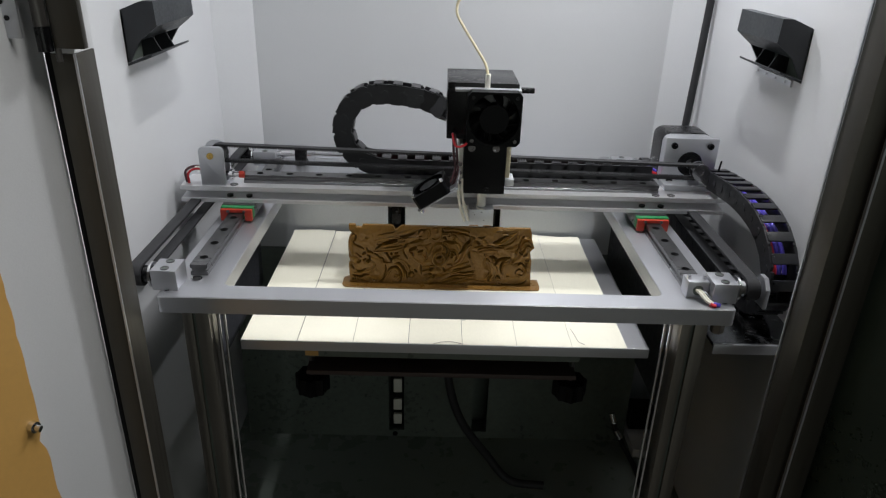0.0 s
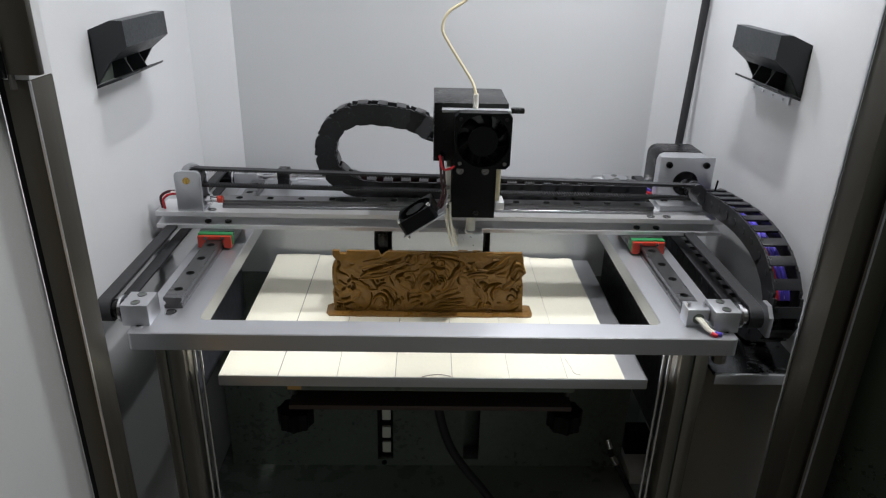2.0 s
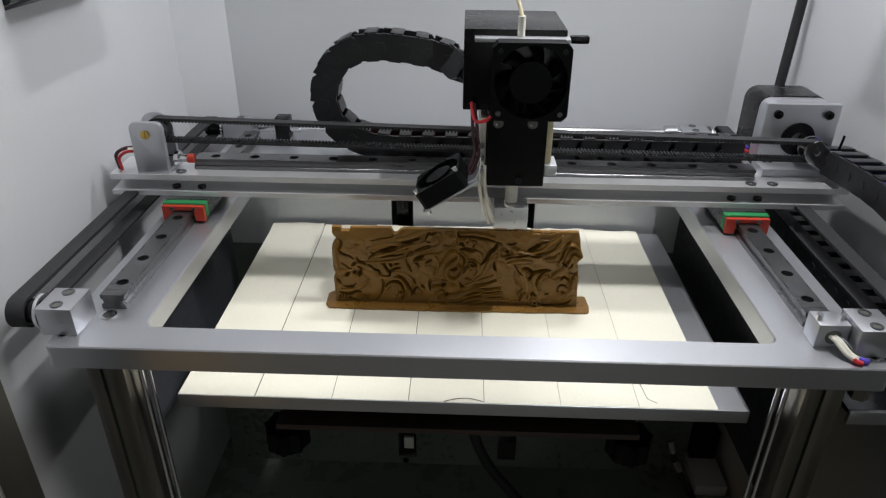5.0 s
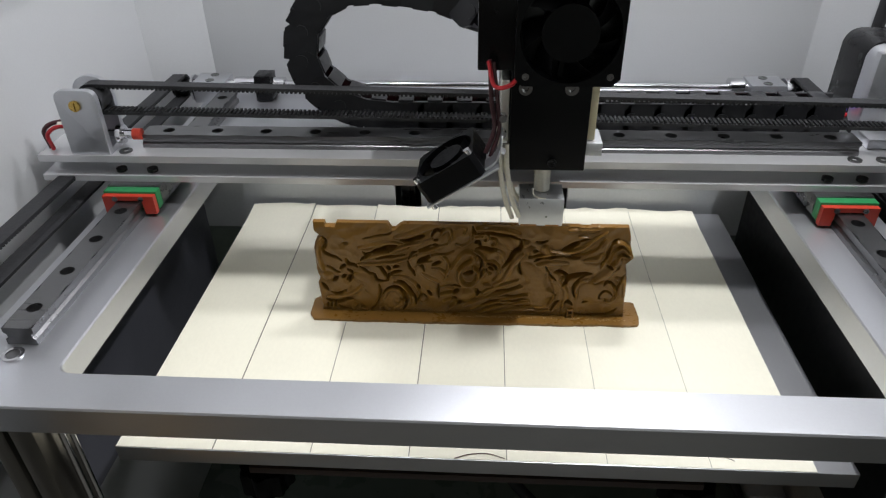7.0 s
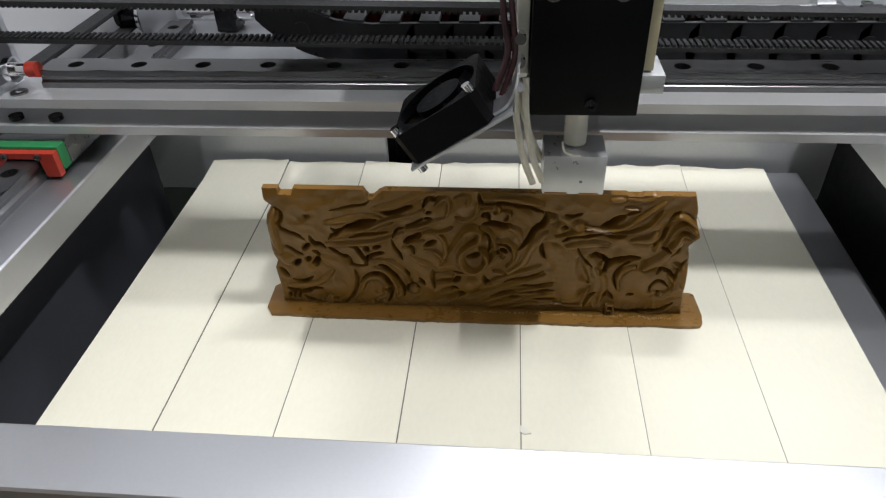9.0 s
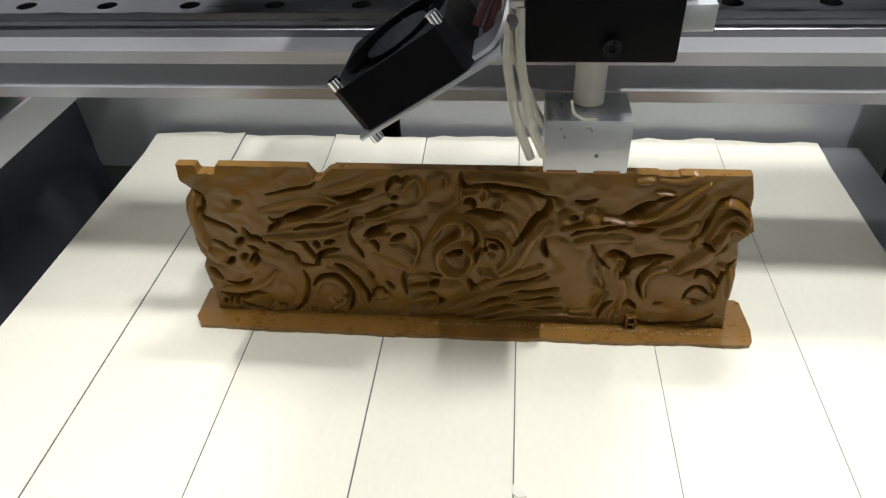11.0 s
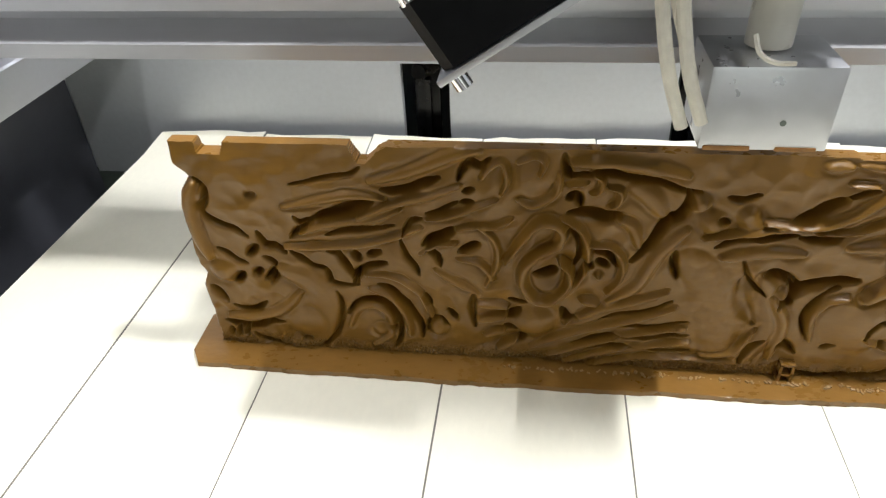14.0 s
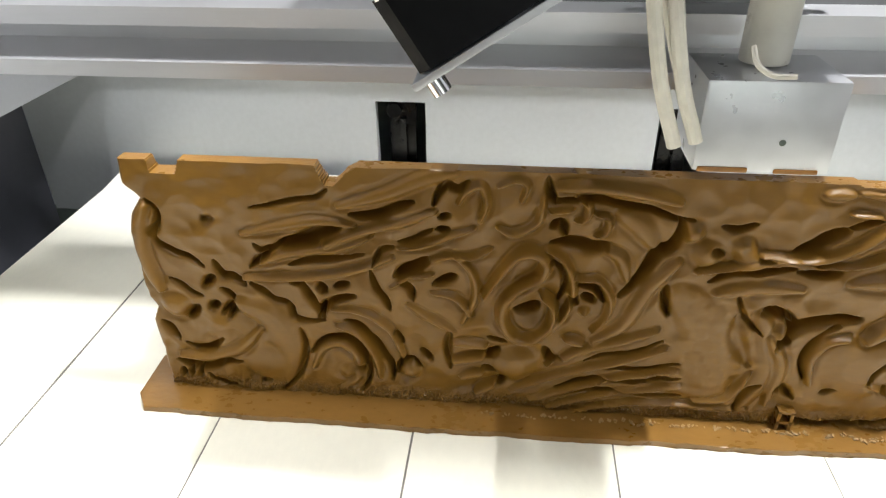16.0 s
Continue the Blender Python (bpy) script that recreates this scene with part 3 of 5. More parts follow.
def toothed_belt(name, c0, c1, r0, r1, plane, wide_axis, width, label, teeth):
    t = thing(name, (c0[0], plane[1], c0[1]) if plane[0] == "y" else (plane[1], c0[0], c0[1]), label, "belt")
    line = arc(c0, r0, 90, 270, 12, plane) + arc(c1, r1, 270, 450, 12, plane)
    part("band", ribbon(bmesh.new(), line, wide_axis, width, 0.0014, True), RUBBER, t)
    bm = bmesh.new()
    a, b = min(c0[0], c1[0]), max(c0[0], c1[0])
    ends = sorted(((c0[0], c0[1], r0), (c1[0], c1[1], r1)))
    for s in (-1, 1) if plane[0] == "y" else (1,):
        z0, z1 = ends[0][1] + s * ends[0][2], ends[1][1] + s * ends[1][2]
        for k in range(teeth):
            f = (k + 0.5) / teeth
            u, z = a + f * (b - a), z0 + f * (z1 - z0) - s * 0.0012
            if plane[0] == "y":
                box(bm, u - 0.00055, u + 0.00055, plane[1] - width / 2 + 0.0002, plane[1] + width / 2 - 0.0002, z - 0.0005, z + 0.0005)
            else:
                box(bm, plane[1] - width / 2 + 0.0002, plane[1] + width / 2 - 0.0002, u - 0.00055, u + 0.00055, z - 0.0005, z + 0.0005)
    tagged(part("teeth", bm, RUBBER, t), kind="stuff")
    return t


toothed_belt("gantry_belt", (-0.2300, 0.0995), (0.1715, 0.0935), 0.0070, 0.0058, ("y", 0.0425), (0, 1, 0), 0.0062, "black toothed rubber belt along the gantry", 190)
for x in (-0.2495, 0.1660):
    toothed_belt("side_belt", (-0.0935, 0.0545), (0.178, 0.0560), 0.0072, 0.0072, ("x", x), (1, 0, 0), 0.0085, "black toothed rubber belt beside the frame rail", 130)


# belt blocks at the four corners
def belt_block(x0, x1, y, sign):
    t = thing("pulley_block", ((x0 + x1) / 2, y, ZT), "small silver pulley block bolted to the frame corner", "pulley block", "pulley blocks on the frame corners")
    part("block", boxes((x0, x1, y - 0.0095, y + 0.0095, ZT, ZT + 0.0145), r=0.0005), ALU, t)
    for dy in (-0.0055, 0.0055):
        part("counterbore", ring(bmesh.new(), ((x0 + x1) / 2, y + dy, ZT + 0.0147), (0, 0, 1), 0.0018, 0.0029, 0.0006), STEEL, t)
        part("socket", rod(bmesh.new(), ((x0 + x1) / 2, y + dy, ZT + 0.0143), ((x0 + x1) / 2, y + dy, ZT + 0.0147), 0.0018, 12), DARK, t)
    xp = (x0 - 0.001) if sign < 0 else (x1 + 0.001)
    part("flange", ring(bmesh.new(), (xp + sign * 0.0010, y, 0.0548), (1, 0, 0), 0.002, 0.0088, 0.0016), CHROME, t, "polished pulley flange")
    part("outer_flange", ring(bmesh.new(), (xp + sign * 0.0128, y, 0.0548), (1, 0, 0), 0.002, 0.0072, 0.0014), BLACK_METAL if sign < 0 else CHROME, t)
    bm = rod(bmesh.new(), (x0 + 0.002 if sign < 0 else x1 - 0.002, y, 0.0548), (xp + sign * 0.0155, y, 0.0548), 0.0058, 24)
    part("pulley", bm, BLACK_METAL if sign < 0 else CHROME, t, "toothed belt pulley")
    return t


belt_block(-0.2375, -0.2205, -0.0935, -1)
belt_block(0.1375, 0.1540, -0.0935, 1)
b = thing("bearing_plate", (0.176, -0.0935, ZT), "thin silver bearing plate outside the belt pulley", "plate")
part("plate", prism(bmesh.new(), [(-0.103, 0.044), (-0.084, 0.044), (-0.084, 0.058), (-0.090, 0.0645), (-0.097, 0.0645), (-0.103, 0.058)], "x", 0.1725, 0.1755, 0.0004), ALU, b)
belt_block(-0.2375, -0.2150, 0.178, -1)
belt_block(0.1320, 0.1545, 0.178, 1)
sb = thing("sensor_block", (0.130, -0.0905, ZT), "small clear-topped sensor block with two screws and wires", "sensor")
part("body", boxes((0.1225, 0.1370, -0.0960, -0.0840, ZT, ZT + 0.0125), r=0.0006), ALU, sb)
part("bore", rod(bmesh.new(), (0.1300, -0.0962, ZT + 0.006), (0.1300, -0.0940, ZT + 0.006), 0.0037, 20), DARK, sb)
for x in (0.1243, 0.1350):
    part("screw", rod(bmesh.new(), (x, -0.0905, ZT + 0.0125), (x, -0.0905, ZT + 0.0150), 0.0015, 14), CHROME, sb)
for k, (m, dx) in enumerate(((WIRE_WHITE, -0.0016), (WIRE_WHITE, 0.0004), (CHROME, 0.0020))):
    part("wire", hose(bmesh.new(), [(0.1300 + dx, -0.0950, ZT + 0.0065), (0.1315 + dx, -0.0995, ZT + 0.0060), (0.1345 + dx, -0.1045, ZT + 0.0030), (0.1385 + dx, -0.1075, ZT + 0.0016)], 0.0011), m, sb)
part("wire_end", hose(bmesh.new(), [(0.1375, -0.1065, ZT + 0.002), (0.1395, -0.1075, ZT + 0.0016), (0.1415, -0.1078, ZT + 0.0014)], 0.0014), WIRE_BLUE, sb)
part("wire_end", hose(bmesh.new(), [(0.1350, -0.1075, ZT + 0.002), (0.1368, -0.1085, ZT + 0.0014), (0.1384, -0.109, ZT + 0.0012)], 0.0012), WIRE_RED, sb)

# rear synchronising shaft
sh = thing("drive_shaft", (-0.04, 0.178, 0.0575), "polished steel drive shaft behind the gantry", "shaft")
part("shaft", rod(bmesh.new(), (-0.2150, 0.178, 0.0575), (0.1320, 0.178, 0.0575), 0.0030, 20), CHROME, sh)
bm = rod(bmesh.new(), (-0.2100, 0.178, 0.0575), (-0.1960, 0.178, 0.0575), 0.0052, 20)
part("collar", bm, CHROME, sh)
part("coupling", boxes((-0.1955, -0.1840, 0.171, 0.185, 0.0480, 0.0655), r=0.001), BLACK_METAL, sh, "black clamp on the shaft")
part("collar", rod(bmesh.new(), (-0.1835, 0.178, 0.0575), (-0.1760, 0.178, 0.0575), 0.0052, 20), CHROME, sh)
part("collar", rod(bmesh.new(), (0.1200, 0.178, 0.0575), (0.1290, 0.178, 0.0575), 0.0062, 20), CHROME, sh)


# ---- drag chains ----
def drag_chain(name, line, wide, width, height, pitch, label, wires=()):
    """Links with two side plates and a cross bar each, along a line, open between the bars."""
    t = thing(name, line[0], label, "cable chain")
    pts, d = [Vector(p) for p in line], [0.0]
    for a, b in zip(pts, pts[1:]):
        d.append(d[-1] + (b - a).length)
    w = Vector(wide).normalized()

    def at(s):
        s = min(max(s, 0.0), d[-1] - 1e-9)
        i = max(k for k in range(len(d) - 1) if d[k] <= s)
        f = (s - d[i]) / (d[i + 1] - d[i])
        return pts[i].lerp(pts[i + 1], f)

    n = int(d[-1] / pitch)
    base = bmesh.new()
    for s in (-1, 1):
        y = s * (width / 2 - 0.0011)
        prism(base, [(-pitch * 0.62, -height / 2), (pitch * 0.40, -height / 2), (pitch * 0.60, -height * 0.28), (pitch * 0.60, height * 0.28), (pitch * 0.40, height / 2), (-pitch * 0.62, height / 2)], "y", y - 0.0010, y + 0.0010)
        rod(base, (pitch * 0.35, y - 0.0014 if s < 0 else y, 0), (pitch * 0.35, y if s < 0 else y + 0.0014, 0), height * 0.2, 12)
    for s in (-1, 1):
        box(base, -pitch * 0.26, pitch * 0.26, -width / 2 + 0.001, width / 2 - 0.001, s * height / 2 - 0.0008, s * height / 2 + 0.0008, 0.0003)
    me = finish(base, "link", CHAIN)
    for k in range(n):
        a, b = at(k * pitch), at((k + 1) * pitch)
        x = (b - a).normalized()
        y = (w - w.dot(x) * x).normalized()
        z = x.cross(y)
        ob = new("link", me)
        ob.parent = t
        ob.matrix_local = Matrix.Translation((a + b) / 2 - pts[0]) @ Matrix((x, y, z)).transposed().to_4x4()
    for m, off, r in wires:
        mid = [p + w * off for p in pts[: int(len(pts) * 0.5) : max(1, len(pts) // 40)]]
        part("cable", hose(bmesh.new(), mid, r, 8, 2), m, t)
    return t


HX = -0.014   # head's place along the gantry
line = smooth_line([(0.135, 0.0690, 0.0835), (0.05, 0.0690, 0.0835), (-0.06, 0.0690, 0.0835), (-0.100, 0.0690, 0.0845), (-0.1235, 0.0690, 0.0960), (-0.1310, 0.0695, 0.1170), (-0.1230, 0.070, 0.1370), (-0.1040, 0.070, 0.1470), (-0.0740, 0.070, 0.1455), (-0.0520, 0.070, 0.1405), (HX - 0.0300, 0.060, 0.1345), (HX - 0.0200, 0.056, 0.1325)], 12)
drag_chain("cable_chain", line, (0, 1, 0), 0.0185, 0.0160, 0.0148, "black plastic drag chain looping up to the print head", ((WIRE_DARK, 0.003, 0.002), (WIRE_RED, -0.003, 0.0015)))
line = smooth_line([(0.191, 0.060, 0.0830), (0.191, 0.030, 0.0865), (0.191, -0.016, 0.0890), (0.191, -0.055, 0.0825), (0.191, -0.078, 0.0660), (0.191, -0.083, 0.0480), (0.191, -0.072, 0.0310), (0.191, -0.045, 0.0235), (0.191, 0.02, 0.0225), (0.191, 0.14, 0.0225)], 12)
drag_chain("cable_chain", line, (1, 0, 0), 0.0200, 0.0150, 0.0150, "black drag chain with blue and red wires beside the frame", ((WIRE_BLUE, 0.003, 0.0017), (WIRE_BLUE, -0.001, 0.0017), (WIRE_RED, -0.004, 0.0014)))
single("chain_tie", rod(bmesh.new(), (0.190, 0.050, 0.0920), (0.191, 0.050, 0.1010), 0.0008, 8), BLACK_PLASTIC, "black cable tie end standing up from the chain", "cable tie")
sh2 = thing("side_shelf", (0.176, 0.0, 0.010), "bent aluminium shelf under the side drag chain", "shelf")
part("shelf", boxes((0.1460, 0.2095, -0.1000, 0.17, 0.0125, 0.0148)), TRAY, sh2)
part("lip", boxes((0.1460, 0.2095, -0.1024, -0.1000, 0.0070, 0.0148), r=0.0006), ALU, sh2)
for y in (-0.08, 0.15):
    part("bracket", boxes((0.1400, 0.1460, y, y + 0.01, 0.0090, 0.0352)), ALU, sh2)

# black cable up the rear corner
single("corner_cable", hose(bmesh.new(), [(0.198, 0.170, 0.06), (0.200, 0.172, 0.11), (0.204, 0.176, 0.20), (0.206, 0.177, 0.30), (0.206, 0.178, 0.50)], 0.0036, 12), RUBBER, "thick black cable running up the rear corner", "cable")


# ---- wall vents ----
def vent(x, sign):
    """A wedge-shaped hood on a side wall, open below with two fins."""
    t = thing("vent_hood", (x, 0.03, 0.20), "dark grey moulded vent hood on the side wall", "vent", "vent hoods on the side walls")
    y0, y1 = (-0.0165, 0.060) if sign > 0 else (-0.0115, 0.060)
    p = lambda u, z: (x + sign * u, z)
    outer = [p(0, 0.2160), p(0.0150, 0.2222), p(0.0230, 0.2222), p(0.0237, 0.2060), p(0.0110, 0.1958)]
    hood = outer + [p(0.0095, 0.1972), p(0.0215, 0.2068), p(0.0210, 0.2202), p(0.0155, 0.2202), p(0, 0.2138)]
    part("hood", prism(bmesh.new(), hood, "y", y0 + 0.0021, y1 - 0.0021), VENT_GREY, t)
    for a, b in ((y0, y0 + 0.002), (y1 - 0.002, y1)):
        part("cheek", prism(bmesh.new(), outer + [p(0.0016, 0.1812), p(0, 0.1806)], "y", a, b), VENT_GREY, t)
    part("lower_lip", prism(bmesh.new(), [p(0.0, 0.1785), p(0.0172, 0.1848), p(0.0174, 0.1864), p(0.0, 0.1803)], "y", y0, y1), VENT_GREY, t)
    for k in (1, 2):
        y = y0 + (y1 - y0) * k / 3
        part("fin", prism(bmesh.new(), [p(0.001, 0.1810), p(0.0150, 0.1858), p(0.0092, 0.1968), p(0.001, 0.2060)], "y", y - 0.0006, y + 0.0006), VENT_GREY, t)
    part("mouth", boxes((min(x + sign * 0.0002, x + sign * 0.0012), max(x + sign * 0.0002, x + sign * 0.0012), y0, y1, 0.1815, 0.2140)), DARK, t)
    if sign < 0:
        part("flange", boxes((min(x, x + sign * 0.0015), max(x, x + sign * 0.0015), y0 + 0.012, y1, 0.1735, 0.1783)), ALU, t, "thin metal flange with rivets")
        for k in range(4):
            y = y0 + 0.020 + k * 0.016
            part("rivet", rod(bmesh.new(), (x + sign * 0.0015, y, 0.1760), (x + sign * 0.0024, y, 0.1760), 0.0010, 10), CHROME, t)
    return t


vent(XL, 1)
vent(XR, -1)

# ---- the heated bed ----
BX0, BX1, BY0, BY1 = -0.1880, 0.1075, -0.0870, 0.1110
bed = thing("print_bed", (-0.04, 0.012, -0.0082), "aluminium print bed covered in cream masking tape", "print bed")
part("plate", boxes((BX0, BX1, BY0, BY1, -0.0082, -0.0002), r=0.0005), ALU, bed)
LINES = (BX0 + 0.0004, -0.1474, -0.1072, -0.0673, -0.0282, 0.0113, 0.0515, 0.0915)


def tape_strip(x0, x1, k):
    """A strip of tape along the bed; its rear end is torn and lifts a little."""
    bm = bmesh.new()
    rnd = random.Random(k)
    n = 24
    rows = []
    for j in range(n + 1):
        y = BY0 + 0.0004 + (BY1 - BY0 + 0.0012) * j / n
        lift = 0.0012 * max(0.0, (j - n + 2) / 2) * (0.6 + rnd.random())
        row = []
        for i in range(7):
            x = x0 + 0.00003 + (x1 - x0 - 0.00006) * i / 6
            yy = y + (rnd.uniform(-0.0012, 0.0014) if j == n else 0)
            row.append((bm.verts.new((x, yy, 0.00005 + lift)), bm.verts.new((x, yy, -0.0002 + lift))))
        rows.append(row)
    for a, b in zip(rows, rows[1:]):
        for i in range(6):
            bm.faces.new((a[i][0], a[i + 1][0], b[i + 1][0], b[i][0]))
            bm.faces.new((a[i][1], b[i][1], b[i + 1][1], a[i + 1][1]))
        for i in (0, 6):
            bm.faces.new((a[i][0], b[i][0], b[i][1], a[i][1]))
    for row in (rows[0], rows[-1]):
        for i in range(6):
            bm.faces.new((row[i][0], row[i][1], row[i + 1][1], row[i + 1][0]))
    return part("tape_strip", bm, TAPE, bed, "cream masking tape strip")


GAPS = (0.0, 0.00055, 0.00032, 0.00040, 0.00032, 0.00018, 0.00018, 0.0)
for k, (a, b) in enumerate(zip(LINES, LINES[1:])):
    tape_strip(a + GAPS[k] / 2, b - GAPS[k + 1] / 2, k)
for x, w in zip(LINES[1:-1], GAPS[1:-1]):
    part("glue_line", boxes((x - w / 2, x + w / 2, BY0 + 0.001, BY1 - 0.001, -0.00019, -0.00004)), SEAM, bed, "dark glue line between strips")
part("pencil_mark", hose(bmesh.new(), [(-0.049, -0.0868, 0.0004), (-0.043, -0.0845, 0.0004), (-0.036, -0.0838, 0.0004), (-0.029, -0.0860, 0.0004)], 0.00018, 5), WIRE_DARK, bed, "thin dark curved mark")
part("pencil_mark", hose(bmesh.new(), [(0.054, -0.062, 0.0004), (0.056, -0.072, 0.0004), (0.057, -0.080, 0.0004), (0.061, -0.083, 0.0004)], 0.00012, 5), WIRE_DARK, bed, "thin dark curved mark")

# carrier below the bed
ca = thing("bed_carrier", (-0.04, 0.03, -0.05), "dark carrier plate with black levelling knobs under the bed", "carrier")
part("lower_plate", boxes((-0.148, 0.064, -0.060, 0.118, -0.0480, -0.0440), r=0.0006), RUST, ca)
part("insulation", boxes((-0.150, 0.066, -0.055, 0.10, -0.0345, -0.0150), r=0.001), DARK, ca)
part("tape_edge", boxes((-0.1485, -0.1385, -0.0565, -0.0552, -0.0325, -0.0170)), FILM, ca, "amber tape end")
for x in (-0.1464, 0.0630):
    for y in (-0.045, 0.085):
        part("post", rod(bmesh.new(), (x, y, -0.058), (x, y, -0.0082), 0.0025, 12), STEEL, ca)
        bm = bmesh.new()
        n = 48
        out = [(x + (0.0125 + 0.0014 * math.cos(k / n * math.tau * 8)) * math.cos(k / n * math.tau), y + (0.0125 + 0.0014 * math.cos(k / n * math.tau * 8)) * math.sin(k / n * math.tau)) for k in range(n)]
        part("knob", prism(bm, out, "z", -0.0720, -0.0570, 0.001), BLACK_PLASTIC, ca, "black lobed levelling knob")
for x in (-0.088, 0.0056):
    part("lift_arm", boxes((x - 0.007, x + 0.007, 0.098, 0.150, -0.075, -0.0482), r=0.001), DARK, ca)
lf = thing("lift_flag", (-0.088, 0.126, -0.2), "black strip with pale plastic flags behind the slot", "flag strip")
part("strip", boxes((-0.0950, -0.0810, 0.1300, 0.1320, -0.2475, -0.080)), BLACK_METAL, lf)
for z0, z1 in ((-0.2015, -0.1835), (-0.2256, -0.2110), (-0.2455, -0.2315)):
    part("flag", boxes((-0.0920, -0.0825, 0.1265, 0.1300, z0, z1), r=0.0008), FLAG, lf, "pale plastic flag")
lr = thing("lift_guide", (0.0, 0.126, -0.1), "black guide bars seen through the rear slots", "guide")
for x in (-0.088, 0.0056):
    part("guide_bar", boxes((x - 0.0055, x + 0.004, 0.1265, 0.1290, -0.070, 0.0240), r=0.0005), BLACK_METAL, lr)
    part("guide_rib", boxes((x - 0.001, x + 0.0008, 0.1235, 0.1264, -0.060, 0.0180)), BLACK_METAL, lr)
    part("screw", rod(bmesh.new(), (x - 0.0035, 0.1245, 0.0205), (x - 0.0035, 0.1265, 0.0205), 0.0026, 16), BLACK_PLASTIC, lr)
single("bed_cable", hose(bmesh.new(), [(-0.036, 0.05, -0.050), (-0.034, 0.05, -0.12), (-0.020, 0.05, -0.175), (0.010, 0.05, -0.222), (0.035, 0.045, -0.2500), (0.07, 0.04, -0.2516)], 0.0042, 12), RUBBER, "black cable hanging from the bed to the floor", "cable")

sc = thing("sensor_cable", (0.16, 0.10, ZF), "thin black cable with small metal connectors by the rear panel", "cable")
part("cable", hose(bmesh.new(), [(0.157, 0.112, -0.226), (0.160, 0.108, -0.236), (0.166, 0.104, -0.246), (0.172, 0.090, -0.2535), (0.174, 0.060, -0.2530), (0.170, 0.0, -0.2532)], 0.0028, 10), RUBBER, sc)
part("connector", rod(bmesh.new(), (0.154, 0.1165, -0.216), (0.157, 0.1125, -0.226), 0.0040, 12), CHROME, sc, "small metal connector")
part("connector", rod(bmesh.new(), (0.159, 0.109, -0.233), (0.164, 0.1055, -0.242), 0.0036, 12), CHROME, sc, "small metal connector")
sw = thing("switch_box", (0.190, 0.125, ZF), "black switch box on a pale bracket beside the rear sheet", "switch box")
part("body", boxes((0.1790, 0.2030, 0.1240, 0.1400, -0.2440, -0.2120), r=0.0010), BLACK_PLASTIC, sw)
part("bracket", boxes((0.1760, 0.2040, 0.0900, 0.1450, ZF + 0.0003, -0.2442), r=0.0006), WHITE_WALL, sw, "pale folded bracket")
single("panel_screw", rod(bmesh.new(), (-0.0895, 0.1168, -0.2517), (-0.0895, 0.1181, -0.2517), 0.0028, 14), BLACK_METAL, "small black screw in the rear panel below a slot", "screw")
single("tape_flake", prism(bmesh.new(), [(-0.0285, -0.0500), (-0.0262, -0.0515), (-0.0250, -0.0530), (-0.0272, -0.0535), (-0.0284, -0.0525)], "z", 0.0001, 0.0005), FLAG, "tiny white flake lying on the taped bed", "flake")

# ---- print head ----
hd = thing("extruder_unit", (HX, 0.03, 0.0815), "black printer extruder with cooling fan and silver heater block", "extruder")


def hp(name, b, mat, label="", r=0.0006):
    x0, x1, y0, y1, z0, z1 = b
    return part(name, boxes((HX + x0, HX + x1, y0, y1, z0, z1), r=r), mat, hd, label)


hp("housing", (-0.0290, 0.0245, 0.0060, 0.0640, 0.1262, 0.1693), BLACK_METAL, "glossy black metal housing", 0.0008)
hp("top_plate", (-0.0235, 0.0255, -0.0015, 0.0120, 0.1640, 0.1660), ALU, "thin bright mounting plate", 0.0003)
hp("lever", (0.0255, 0.0355, 0.0020, 0.0070, 0.1630, 0.1670), BLACK_METAL, "black tension lever", 0.0012)
hp("extruder_block", (-0.0150, 0.0175, 0.0000, 0.0300, 0.0842, 0.1260), BLACK_PLASTIC, "matt black extruder block", 0.0008)
hp("back_plate", (-0.0195, 0.0215, 0.0305, 0.0340, 0.0830, 0.1255), ALU, "aluminium back plate")
hp("slider", (-0.0140, 0.0140, 0.0342, 0.0600, 0.0815, 0.0930), STEEL, "steel rail slider")
hp("side_spacer", (-0.0190, -0.0155, 0.0040, 0.0300, 0.0960, 0.1225), WHITE_PLASTIC, "cream side spacer")
hp("side_spacer", (0.0180, 0.0215, 0.0060, 0.0300, 0.0960, 0.1225), TUBE, "yellowed side spacer")
hp("spacer_foot", (0.0180, 0.0250, 0.0040, 0.0200, 0.0895, 0.0955), SCUFF, "pale metal foot")
for x in (-0.0095, 0.0090):
    bolt(hd, (HX + x, 0.0000, 0.1215), 0.0028, (0, -1, 0), CHROME, 0.0018)
bolt(hd, (HX + 0.0035, 0.0000, 0.0880), 0.0020, (0, -1, 0), BLACK_METAL, 0.0012)


